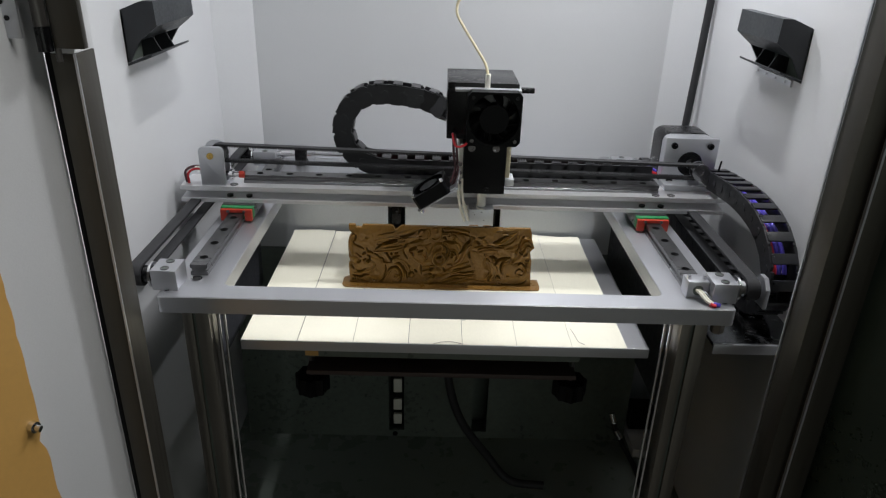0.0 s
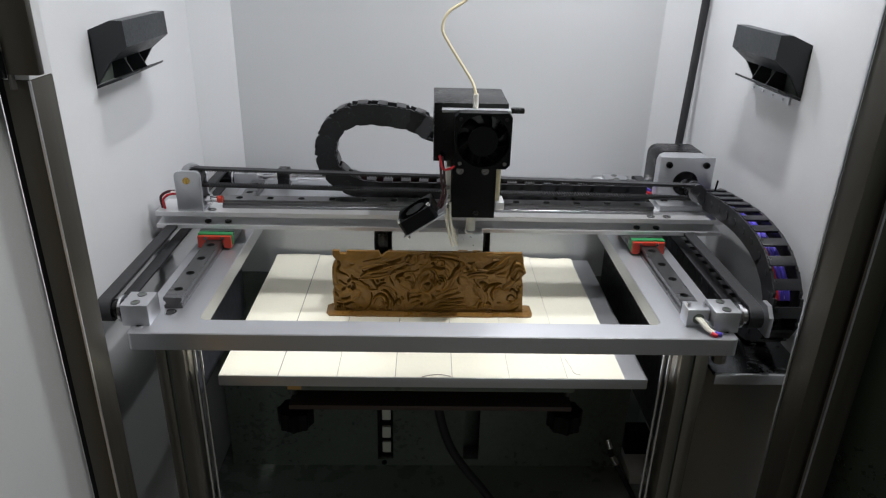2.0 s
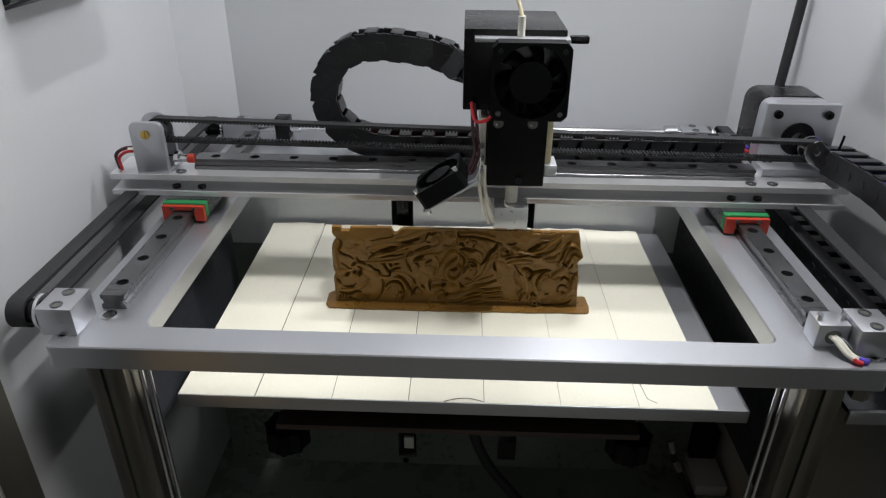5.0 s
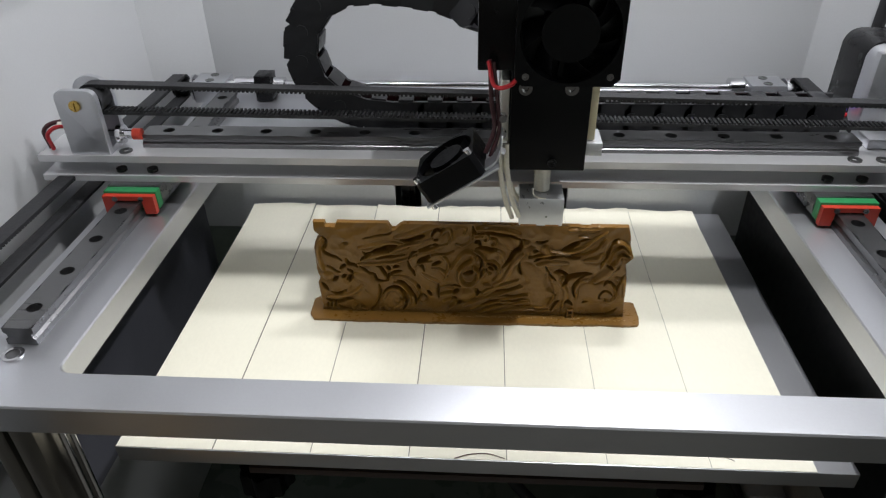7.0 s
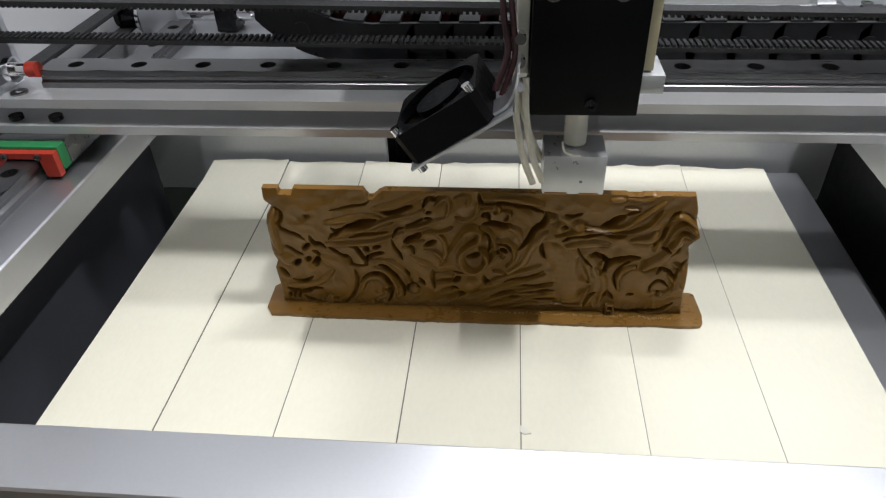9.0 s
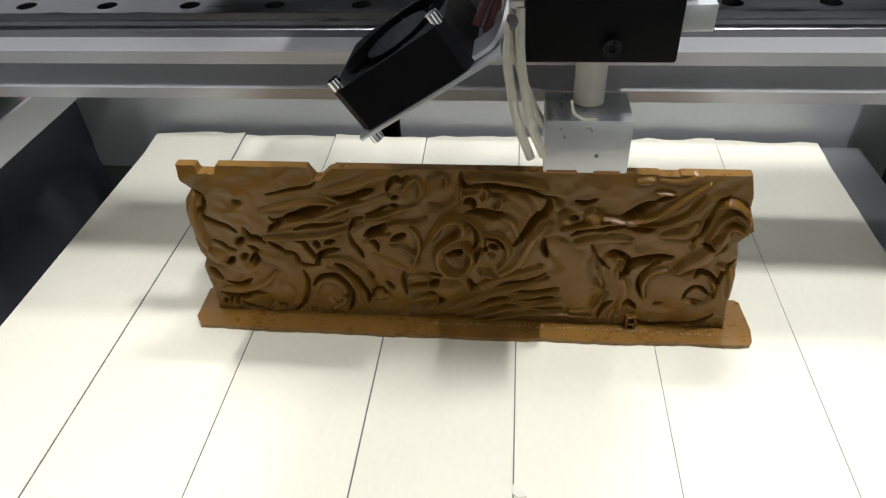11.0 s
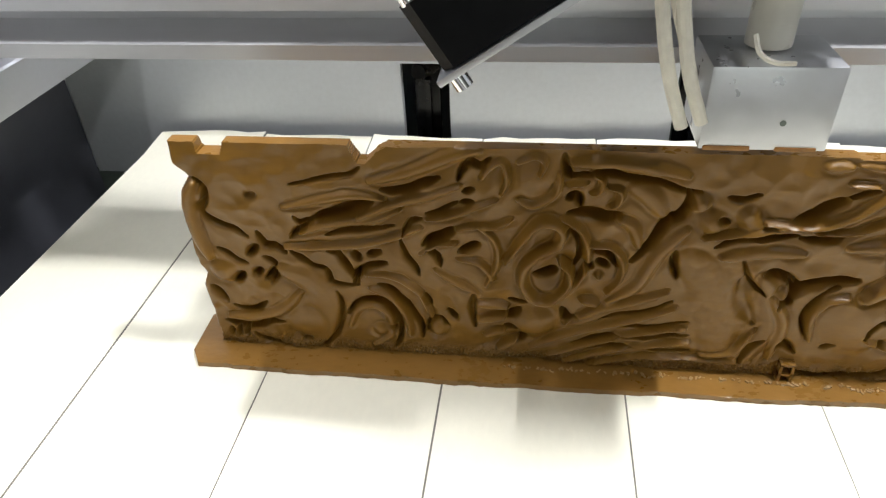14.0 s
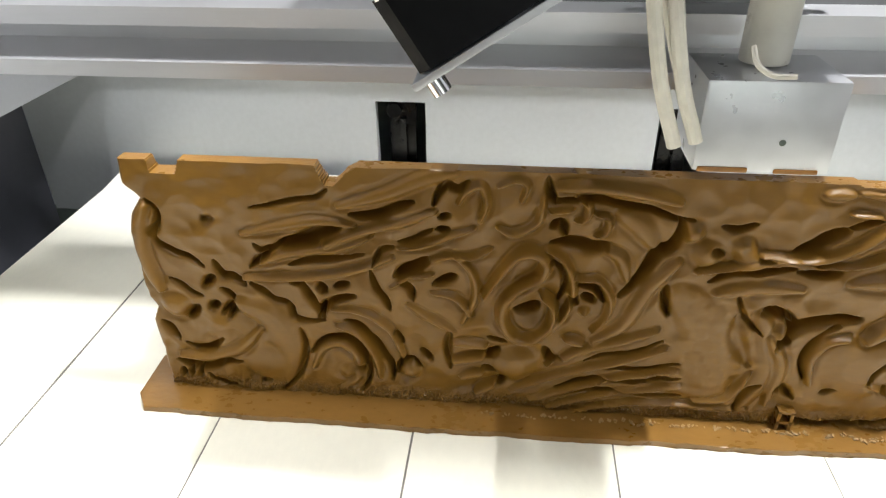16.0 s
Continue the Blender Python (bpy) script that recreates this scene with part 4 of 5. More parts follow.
def fan(name, size, thick, m, parent):
    """An axial fan: square frame with a round duct, hub and swept blades, axis along local z."""
    s, ro, rh = size / 2, size * 0.47, size * 0.27
    bm = bmesh.new()
    n = 40
    rows = []
    for z in (-thick / 2, thick / 2):
        outer, inner = [], []
        for k in range(n):
            a = math.tau * (k + 0.5) / n
            c, q = math.cos(a), math.sin(a)
            e = s / max(abs(c), abs(q))
            e = min(e, s * 1.32)
            outer.append(bm.verts.new((e * c, e * q, z)))
            inner.append(bm.verts.new((ro * c, ro * q, z)))
        rows.append((outer, inner))
    for k in range(n):
        q = (k + 1) % n
        (o0, i0), (o1, i1) = rows
        bm.faces.new((o0[k], o0[q], i0[q], i0[k]))
        bm.faces.new((o1[k], i1[k], i1[q], o1[q]))
        bm.faces.new((o0[k], o1[k], o1[q], o0[q]))
        bm.faces.new((i0[k], i0[q], i1[q], i1[k]))
    bm.transform(m)
    f = part(name, bm, BLACK_PLASTIC, parent, "black square axial fan")
    bm = rod(bmesh.new(), (0, 0, -thick * 0.4), (0, 0, thick * 0.46), rh, 28)
    for k in range(3):
        box(bm, rh * 0.8, ro + 0.0003, -0.0009, 0.0009, -thick * 0.45, -thick * 0.25, 0, Matrix.Rotation(k * math.tau / 3 + 0.4, 4, "Z"))
    bm.transform(m)
    part("hub", bm, BLACK_PLASTIC, f)
    for k in range(7):
        a0 = k * math.tau / 7
        vs, bm = [], bmesh.new()
        for j in range(4):
            r = rh * 0.9 + (ro * 0.96 - rh * 0.9) * j / 3
            for da, z in ((0.0 + 0.12 * j, -thick * 0.22), (0.5 + 0.10 * j, thick * 0.34)):
                vs.append((r * math.cos(a0 + da), r * math.sin(a0 + da), z))
        rows = [[bm.verts.new((x, y, z + dz)) for x, y, z in vs] for dz in (0, 0.0008)]
        for row in rows:
            for j in range(3):
                bm.faces.new((row[2 * j], row[2 * j + 1], row[2 * j + 3], row[2 * j + 2]))
        for i in (0, 1):
            for j in range(3):
                bm.faces.new((rows[0][2 * j + i], rows[0][2 * j + 2 + i], rows[1][2 * j + 2 + i], rows[1][2 * j + i]))
        bm.transform(m)
        part("blade", bm, BLACK_PLASTIC, f)
    return f


fan("front_fan", 0.0400, 0.0100, Matrix.Translation((HX + 0.0055, -0.0070, 0.1462)) @ Matrix.Rotation(radians(90), 4, "X"), hd)
for x in (-0.0105, 0.0215):
    bolt(hd, (HX + x, -0.0122, 0.1302), 0.0014, (0, -1, 0), CHROME, 0.0005, "fan_screw")
    bolt(hd, (HX + x, -0.0122, 0.1622), 0.0014, (0, -1, 0), BLACK_METAL, 0.0005, "fan_screw")
hp("fan_spacer", (-0.0140, 0.0250, -0.0018, 0.0058, 0.1265, 0.1636), BLACK_METAL)

# nozzle assembly
part("throat", rod(bmesh.new(), (HX + 0.0005, 0.006, 0.0725), (HX + 0.0005, 0.006, 0.0860), 0.0036, 20), WHITE_PLASTIC, hd, "white throat insulator")
hb = hp("heater_block", (-0.0095, 0.0100, -0.0035, 0.0110, 0.0584, 0.0722), SCUFF, "scuffed silver heater block with burnt edges", 0.0005)
bm = rod(bmesh.new(), (HX, 0.007, 0.0556), (HX, 0.007, 0.0586), 0.0006, 12, 0.0030)
part("nozzle", bm, BRASS, hb, "brass nozzle tip")
part("residue", boxes((HX - 0.0088, HX - 0.0015, -0.0037, -0.0029, 0.0583, 0.0592), (HX + 0.0022, HX + 0.0085, -0.0037, -0.0029, 0.0583, 0.0591), r=0.0003), BURNT, hb, "burnt filament residue")
part("grub_hole", rod(bmesh.new(), (HX + 0.0025, -0.0036, 0.0632), (HX + 0.0025, -0.0033, 0.0632), 0.0005, 10), DARK, hb)
random.seed(9)
part("lint", hose(bmesh.new(), [(HX - 0.0040, -0.002, 0.0765), (HX - 0.0035, -0.004, 0.0745), (HX - 0.0012, -0.0045, 0.0732), (HX + 0.0016, -0.0050, 0.0733)], 0.0004, 6), WIRE_WHITE, hb, "loose white fibre")

# side cooling fan on its strip
m = Matrix.Translation((HX - 0.0395, -0.0020, 0.0875)) @ Matrix.Rotation(radians(-33), 4, "Y")
fan("side_fan", 0.0285, 0.0105, m, hd)
bm = box(bmesh.new(), -0.0155, 0.0200, -0.0145, -0.0040, -0.0066, -0.0055, 0.0003, m)
part("fan_strip", bm, ALU, hd, "bent aluminium strip under the fan")
part("fan_strip", ribbon(bmesh.new(), [tuple(q) for q in smooth_line([(HX - 0.0255, -0.0100, 0.0910), (HX - 0.0212, -0.009, 0.0938), (HX - 0.0190, -0.006, 0.0980), (HX - 0.0182, -0.001, 0.1030)], 5)], (0, 1, 0), 0.0085, 0.0010), ALU, hd, "bent aluminium strip beside the head")
for x, z in ((-0.0125, 0.0062), (-0.0130, -0.0076), (0.0125, 0.0062)):
    bm = rod(bmesh.new(), (x, -0.0122, z - 0.0012), (x, -0.0122, z + 0.0012), 0.0014, 12)
    bm.transform(m)
    part("fan_screw", bm, CHROME, hd)
for dx, lean in ((0.0, 0.0), (0.0030, 0.0008)):
    part("heater_wire", hose(bmesh.new(), [(HX - 0.0190 + dx, 0.001, 0.0960), (HX - 0.0185 + dx, -0.001, 0.0850), (HX - 0.0160 + dx, -0.003, 0.0720), (HX - 0.0125 + dx, -0.003, 0.0620 + lean)], 0.0011, 10), WIRE_WHITE, hd, "white sleeved heater wire")
part("sensor_wire", hose(bmesh.new(), [(HX - 0.0200, 0.003, 0.1030), (HX - 0.0175, 0.002, 0.0880), (HX - 0.0130, 0.004, 0.0740), (HX - 0.0095, 0.006, 0.0660)], 0.0009, 8), WIRE_WHITE, hd, "thin pale sensor wire")
part("fan_wire", hose(bmesh.new(), [(HX - 0.0120, -0.0080, 0.1300), (HX - 0.0160, -0.0090, 0.1255), (HX - 0.0220, -0.0070, 0.1245), (HX - 0.0245, 0.000, 0.1320)], 0.0009, 8), WIRE_RED, hd, "red fan wire")
part("fan_wire", hose(bmesh.new(), [(HX - 0.0240, 0.002, 0.1320), (HX - 0.0230, 0.001, 0.1150), (HX - 0.0215, 0.000, 0.1040), (HX - 0.0250, -0.004, 0.0940)], 0.0010, 8), WIRE_DARK, hd, "dark red fan wire")
part("fan_wire", hose(bmesh.new(), [(HX - 0.0225, 0.002, 0.1310), (HX - 0.0205, 0.001, 0.1150), (HX - 0.0195, 0.000, 0.1030), (HX - 0.0230, -0.004, 0.0925)], 0.0009, 8), WIRE_DARK, hd, "dark red fan wire")
for z in (0.0935, 0.1010, 0.1080):
    part("side_screw", rod(bmesh.new(), (HX - 0.0180, -0.0005, z), (HX - 0.0180, 0.0030, z), 0.0017, 12), CHROME, hd)
part("collet", rod(bmesh.new(), (HX + 0.0005, 0.006, 0.1660), (HX + 0.0005, 0.006, 0.1760), 0.0020, 16), WHITE_PLASTIC, hd, "white tube collet")
part("filament_tube", hose(bmesh.new(), [(HX + 0.0005, 0.006, 0.1755), (HX - 0.0020, 0.010, 0.1830), (HX - 0.0080, 0.014, 0.1920), (HX - 0.0190, 0.018, 0.2080), (HX - 0.0240, 0.021, 0.2180), (HX - 0.0200, 0.023, 0.2290), (HX - 0.0050, 0.027, 0.2400), (HX + 0.0150, 0.03, 0.27), (HX + 0.03, 0.035, 0.34)], 0.0011, 8), TUBE, hd, "cream filament tube")

# ---- the printed relief panel ----
rl = thing("relief_panel", (-0.045, 0.006, 0.0), "bronze brown printed dragon relief standing on its skirt", "relief")
# carving on a fine grid, in millimetres from the panel's left foot
NU, NV, U1, V0, V1 = 700, 240, 156.0, 1.0, 53.6
GU, GV = np.meshgrid(np.linspace(-3.0, U1, NU), np.linspace(V0, V1, NV), indexing="ij")
RELIEF = np.full((NU, NV), 2.0)


def wave(seed, size, count=5):
    """Smooth noise from a few crossing waves."""
    r = np.random.RandomState(seed)
    out = 0 * GU
    for _ in range(count):
        a, p = r.uniform(0, math.tau, 2)
        f = math.tau / size * r.uniform(0.6, 1.5)
        out += np.sin(f * (np.cos(a) * GU + np.sin(a) * GV) + p + 0.8 * np.sin(f * 0.5 * (GV - GU) + p))
    return out / count


RELIEF += 0.45 * wave(1, 22.0) + 0.60 * wave(2, 9.0, 7) + 0.16 * wave(3, 4.0, 7)
RELIEF += 0.40 * (1 - 2.2 * np.abs(wave(11, 16.0, 6))) + 0.22 * (1 - 2.2 * np.abs(wave(13, 8.0, 6)))


def span(points, reach, taper=0.0):
    """Distance from each grid place to a smooth curve, within a window round it; it counts for more towards tapering ends."""
    line = np.array([p[:2] for p in smooth_line([(x, z, 0) for x, z in points], 6)]) if len(points) > 1 else np.array(points, float)
    lo, hi = line.min(0) - reach, line.max(0) + reach
    i0, i1 = np.searchsorted(GU[:, 0], (lo[0], hi[0]))
    j0, j1 = np.searchsorted(GV[0], (lo[1], hi[1]))
    win = (slice(i0, i1), slice(j0, j1))
    u, v = GU[win], GV[win]
    if u.size == 0:
        return win, u
    best = np.full(u.shape, 1e9)
    if len(line) == 1:
        best = np.hypot(u - line[0][0], v - line[0][1])
    n = len(line) - 1
    for k, ((ax, az), (bx, bz)) in enumerate(zip(line[:-1], line[1:])):
        dx, dz = bx - ax, bz - az
        f = np.clip(((u - ax) * dx + (v - az) * dz) / (dx * dx + dz * dz + 1e-9), 0, 1)
        full = 1 - taper * np.abs(2 * (k + f) / n - 1) ** 2.5
        best = np.minimum(best, np.hypot(u - ax - f * dx, v - az - f * dz) / full)
    return win, best


def lay(win, d, wide, level, hold):
    """Lays a form over what lies under it, with a soft crease along its foot."""
    if d.size:
        over = np.clip((wide - d) / (0.55 * wide + 0.1), 0, 1) ** 0.8
        RELIEF[win] -= 0.34 * np.exp(-(((d - wide * 1.06) / (0.18 * wide + 0.15)) ** 2))
        RELIEF[win] = RELIEF[win] * (1 - hold * over) + level * hold * over


def ridge(points, wide, high):
    """A rounded strand, fuller in the middle of its width."""
    win, d = span(points, wide * 1.8, 0.45)
    lay(win, d, wide, 1.7 + 1.3 * high * np.clip(1 - (d / wide) ** 2, 0, 1) ** 0.6, 0.80)


def dome(u, v, r, high):
    win, d = span([(u, v)], r * 1.6)
    lay(win, d, r, 1.7 + 1.3 * high * np.clip(1 - (d / r) ** 2, 0, 1) ** 0.6, 0.75)


CUTS = []


def groove(points, wide, deep):
    CUTS.append((points, wide, deep))


ridge([(101.8, 30.7), (106.8, 24.4), (110.3, 16.2), (110.0, 5.6)], 4.83, 1.0)
ridge([(116.5, 26.9), (119.3, 21.0), (120.3, 13.9), (116.7, 5.3)], 2.6, 1.2)
ridge([(107.6, 31.6), (114.3, 32.8), (122.0, 32.9)], 1.71, 1.3)
ridge([(18.8, 23.1), (24.7, 19.8), (27.3, 13.1), (25.0, 6.6), (19.1, 2.0)], 3.75, 1.1)
dome(21.6, 8.8, 4.42, 1.5)
dome(5.2, 21.9, 3.25, 1.4)
ridge([(3.9, 44.3), (2.0, 40.5), (1.3, 35.3), (2.0, 30.0), (3.2, 25.9)], 1.72, 1.6)
ridge([(4.0, 9.6), (10.4, 9.7), (17.3, 12.5), (21.9, 17.4)], 1.5, 1.5)
ridge([(32.1, 8.7), (34.6, 13.7), (38.4, 14.9), (41.4, 11.7), (41.1, 6.6), (37.3, 3.4)], 1.2, 1.4)
dome(39.1, 8.1, 1.88, 1.5)
ridge([(37.7, 19.6), (42.2, 17.4), (45.0, 11.9), (45.8, 6.9)], 1.08, 1.5)
ridge([(37.0, 23.3), (42.8, 22.9), (48.2, 18.9), (50.6, 12.3)], 1.03, 1.2)
ridge([(24.3, 33.4), (30.9, 36.0), (39.9, 37.6), (45.5, 39.8)], 1.32, 1.7)
ridge([(20.7, 29.7), (27.7, 30.1), (36.9, 31.3), (43.8, 33.2), (49.5, 36.0)], 1.21, 1.7)
ridge([(40.4, 46.0), (49.4, 48.9), (55.6, 51.5), (61.1, 52.9)], 1.8, 1.5)
ridge([(37.2, 37.8), (44.6, 41.0), (51.0, 42.9), (57.4, 45.4)], 1.16, 1.7)
ridge([(50.7, 37.9), (55.0, 38.5), (60.3, 40.7), (64.4, 42.7)], 0.94, 1.5)
ridge([(21.5, 39.3), (28.4, 41.2), (36.2, 42.7), (42.6, 42.1)], 1.26, 1.3)
ridge([(54.8, 34.9), (59.1, 36.4), (64.4, 36.6), (67.5, 38.6)], 0.84, 1.6)
ridge([(49.0, 29.4), (52.4, 31.6), (56.8, 32.4)], 0.77, 1.5)
ridge([(61.2, 36.5), (64.3, 32.8), (64.8, 27.5), (62.5, 21.9)], 0.99, 1.4)
ridge([(56.6, 28.5), (61.0, 27.3), (64.2, 23.4)], 0.88, 1.3)
ridge([(52.0, 25.5), (56.4, 22.2), (60.8, 19.6)], 1.15, 1.2)
ridge([(68.4, 50.7), (71.3, 51.9), (73.2, 50.9), (72.4, 48.1)], 0.86, 1.7)
ridge([(61.5, 47.2), (63.0, 49.5), (65.5, 50.7), (66.5, 47.3), (65.4, 43.9)], 0.9, 1.6)
ridge([(68.5, 42.8), (71.5, 41.7), (75.4, 44.2), (76.2, 48.7)], 0.95, 1.5)
ridge([(66.4, 28.9), (69.6, 34.3), (72.6, 38.2), (75.7, 38.5), (77.3, 36.5), (76.4, 33.3), (73.0, 30.8), (70.3, 27.8), (70.0, 23.4), (72.4, 19.9), (76.2, 19.8), (79.1, 23.4), (79.1, 27.2), (77.1, 29.5)], 1.43, 3.2)
ridge([(77.2, 39.3), (80.3, 37.2), (82.3, 33.0), (82.3, 27.7), (80.1, 22.9), (77.0, 19.0)], 0.94, 2.2)
ridge([(82.9, 33.6), (86.7, 33.2), (89.2, 29.8), (89.2, 25.8), (86.7, 21.8)], 0.9, 2.2)
dome(84.9, 26.1, 1.15, 2.3)
ridge([(77.3, 46.5), (81.2, 47.2)], 0.76, 1.8)
ridge([(81.5, 49.1), (83.8, 47.9), (83.4, 45.4), (81.8, 44.9)], 0.76, 1.9)
ridge([(84.9, 46.6), (87.3, 45.7), (87.1, 43.0), (85.4, 42.2)], 0.85, 2.0)
ridge([(87.5, 39.3), (90.3, 37.6), (91.8, 33.4)], 1.4, 1.4)
ridge([(89.4, 46.4), (93.0, 44.2), (95.4, 40.8)], 2.28, 1.0)
ridge([(78.0, 51.0), (86.6, 51.2), (93.2, 50.3), (98.5, 49.2)], 1.53, 2.2)
ridge([(87.4, 19.1), (92.4, 23.5), (96.1, 31.7), (100.2, 37.4)], 1.68, 1.5)
dome(101.7, 43.4, 2.28, 2.0)
dome(104.8, 39.4, 2.85, 1.8)
dome(110.7, 40.8, 2.34, 1.9)
dome(112.1, 38.5, 2.66, 1.7)
ridge([(103.4, 35.8), (109.5, 37.0), (114.1, 38.0), (119.5, 39.4)], 0.95, 1.8)
dome(72.7, 12.2, 4.6, 1.9)
ridge([(60.7, 17.1), (67.0, 16.9)], 1.21, 2.0)
ridge([(60.6, 12.6), (67.0, 14.0)], 1.26, 2.0)
ridge([(62.3, 8.7), (66.4, 10.2)], 1.15, 2.0)
ridge([(65.2, 4.6), (69.5, 7.6)], 1.15, 2.0)
ridge([(81.9, 19.4), (85.3, 18.6)], 1.1, 2.0)
ridge([(79.0, 12.6), (85.4, 16.8), (91.7, 19.3), (98.8, 22.5)], 1.26, 1.6)
ridge([(72.3, 5.9), (83.6, 11.4), (92.2, 14.4), (100.9, 18.5)], 1.1, 1.7)
ridge([(75.9, 3.6), (86.1, 8.0), (94.8, 11.4), (103.9, 13.1)], 0.88, 1.7)
ridge([(79.5, 1.9), (90.8, 6.5), (98.5, 8.2), (105.0, 9.6)], 0.88, 1.7)
ridge([(84.3, 1.3), (95.6, 4.5), (105.7, 4.9)], 0.8, 1.7)
ridge([(107.7, 6.2), (114.1, 7.4), (117.2, 13.7)], 0.99, 1.5)
ridge([(104.5, 5.1), (110.2, 4.3), (117.9, 4.9)], 0.88, 1.5)
dome(52.0, 8.9, 2.28, 1.7)
dome(120.8, 23.1, 1.8, 1.8)
dome(136.2, 16.2, 7.02, 1.5)
ridge([(128.1, 12.0), (127.1, 17.9), (129.0, 21.9), (132.8, 23.1)], 1.22, 1.8)
ridge([(136.1, 22.8), (142.1, 28.0), (146.4, 35.5)], 2.5, 1.8)
ridge([(138.2, 30.7), (139.8, 40.2), (142.7, 45.1), (147.0, 44.5), (150.4, 41.1)], 1.32, 2.2)
ridge([(141.4, 33.2), (143.7, 40.0), (147.1, 42.2), (150.8, 38.8)], 1.08, 2.1)
ridge([(144.7, 32.9), (146.7, 37.9), (150.8, 36.1)], 1.08, 2.0)
ridge([(113.8, 39.7), (122.7, 39.2), (128.4, 41.8), (133.4, 46.5), (138.8, 51.0)], 1.12, 1.9)
ridge([(122.9, 37.9), (130.2, 38.6), (135.2, 41.5), (138.6, 47.2)], 0.84, 1.8)
ridge([(125.9, 48.2), (130.5, 48.1)], 0.69, 2.0)
ridge([(139.0, 12.5), (144.2, 10.9), (146.8, 15.5), (144.4, 21.1)], 1.17, 1.9)
ridge([(119.0, 22.1), (122.4, 15.6), (121.4, 6.3)], 1.49, 1.6)
ridge([(129.8, 34.6), (136.0, 35.3), (137.7, 38.4)], 1.75, 1.3)
ridge([(146.0, 24.9), (150.2, 21.5), (150.9, 13.8)], 1.5, 1.3)
ridge([(121.1, 51.5), (125.2, 51.6)], 1.32, 2.0)
ridge([(126.3, 52.0), (132.3, 51.5), (137.0, 53.9)], 0.96, 1.6)
groove([(4.3, 45.5), (6.1, 43.7), (5.5, 40.6), (4.1, 38.6), (5.1, 36.4), (7.7, 34.5), (10.8, 33.4), (12.8, 31.8)], 1.38, 2.0)
groove([(14.5, 41.9), (16.3, 42.2)], 1.84, 1.0)
groove([(24.0, 44.9), (28.1, 45.6), (32.6, 46.6), (36.4, 47.4), (38.4, 49.0)], 0.95, 1.1)
groove([(42.3, 44.3), (44.9, 44.0), (48.0, 44.5), (50.7, 46.0), (53.6, 47.2)], 1.58, 2.4)
groove([(28.0, 37.4), (31.8, 38.3), (35.8, 39.7), (39.9, 41.1)], 2.42, 2.8)
groove([(23.5, 37.1), (25.0, 35.8), (26.8, 36.6), (28.5, 37.4)], 1.26, 1.8)
groove([(22.1, 32.0), (24.0, 33.9), (26.3, 35.0)], 1.15, 1.7)
groove([(29.9, 33.4), (33.4, 34.3), (37.9, 34.9), (44.1, 36.0)], 0.99, 1.2)
groove([(15.0, 33.0), (16.1, 29.9), (18.3, 29.4), (20.3, 27.8)], 1.68, 2.2)
groove([(21.5, 28.1), (23.6, 26.9), (25.6, 24.7), (28.3, 23.4), (29.6, 20.5), (35.3, 20.6)], 1.32, 1.9)
groove([(29.5, 28.8), (31.4, 28.6), (32.6, 26.6), (33.9, 24.3), (35.4, 21.5)], 1.49, 2.2)
groove([(35.0, 28.8), (36.2, 27.5)], 1.61, 2.0)
groove([(38.0, 28.7), (40.8, 29.3)], 1.21, 1.6)
groove([(34.5, 21.5), (36.2, 24.4), (38.7, 25.8), (41.8, 26.6)], 1.72, 2.2)
groove([(39.6, 20.6), (42.4, 19.3), (44.5, 16.5), (46.7, 12.5), (48.2, 9.3), (48.2, 6.1)], 1.56, 2.2)
groove([(32.0, 12.3), (34.3, 15.4), (37.2, 16.6), (40.3, 15.9), (42.4, 13.3), (43.4, 9.9), (43.3, 5.8), (41.7, 2.7)], 1.32, 1.9)
groove([(41.5, 9.5), (42.3, 7.6)], 1.62, 1.8)
groove([(45.1, 32.2), (46.1, 28.6), (47.6, 26.4), (48.5, 23.7)], 1.21, 1.6)
groove([(45.9, 34.3), (47.4, 36.9), (49.8, 38.0)], 0.99, 1.2)
groove([(50.0, 31.9), (52.0, 33.1), (54.2, 34.1), (56.1, 35.7)], 2.2, 2.8)
groove([(57.0, 30.2), (59.5, 31.3), (61.1, 32.1)], 1.58, 2.4)
groove([(50.5, 30.3), (52.5, 28.9), (53.1, 26.7)], 1.21, 1.5)
groove([(57.2, 46.8), (58.0, 48.8), (59.6, 50.5), (61.5, 49.9), (63.2, 51.4)], 1.4, 1.9)
groove([(58.1, 44.1), (60.1, 44.9)], 1.0, 1.5)
groove([(57.6, 41.7), (60.0, 42.0)], 1.0, 1.5)
groove([(50.8, 39.0), (54.0, 39.9), (56.9, 41.6)], 0.95, 1.2)
groove([(11.6, 26.8), (14.3, 29.5)], 1.61, 2.0)
groove([(7.1, 19.1), (10.0, 22.2)], 1.75, 2.0)
groove([(12.2, 21.4), (13.9, 23.3)], 1.56, 2.0)
groove([(14.5, 20.4), (16.9, 22.5), (15.8, 19.6)], 1.8, 2.2)
groove([(15.2, 26.7), (16.8, 25.5), (17.3, 24.2)], 1.32, 1.8)
groove([(5.3, 28.4), (7.2, 27.2), (9.1, 25.3), (11.3, 24.6)], 1.08, 1.5)
groove([(1.4, 17.9), (3.0, 15.5), (4.3, 13.7)], 1.38, 1.8)
groove([(5.8, 12.9), (8.2, 11.3), (10.9, 11.9), (13.6, 14.4)], 1.43, 1.7)
groove([(2.7, 8.0), (5.9, 6.9), (10.4, 6.8), (12.9, 8.2), (16.8, 8.8)], 1.43, 2.0)
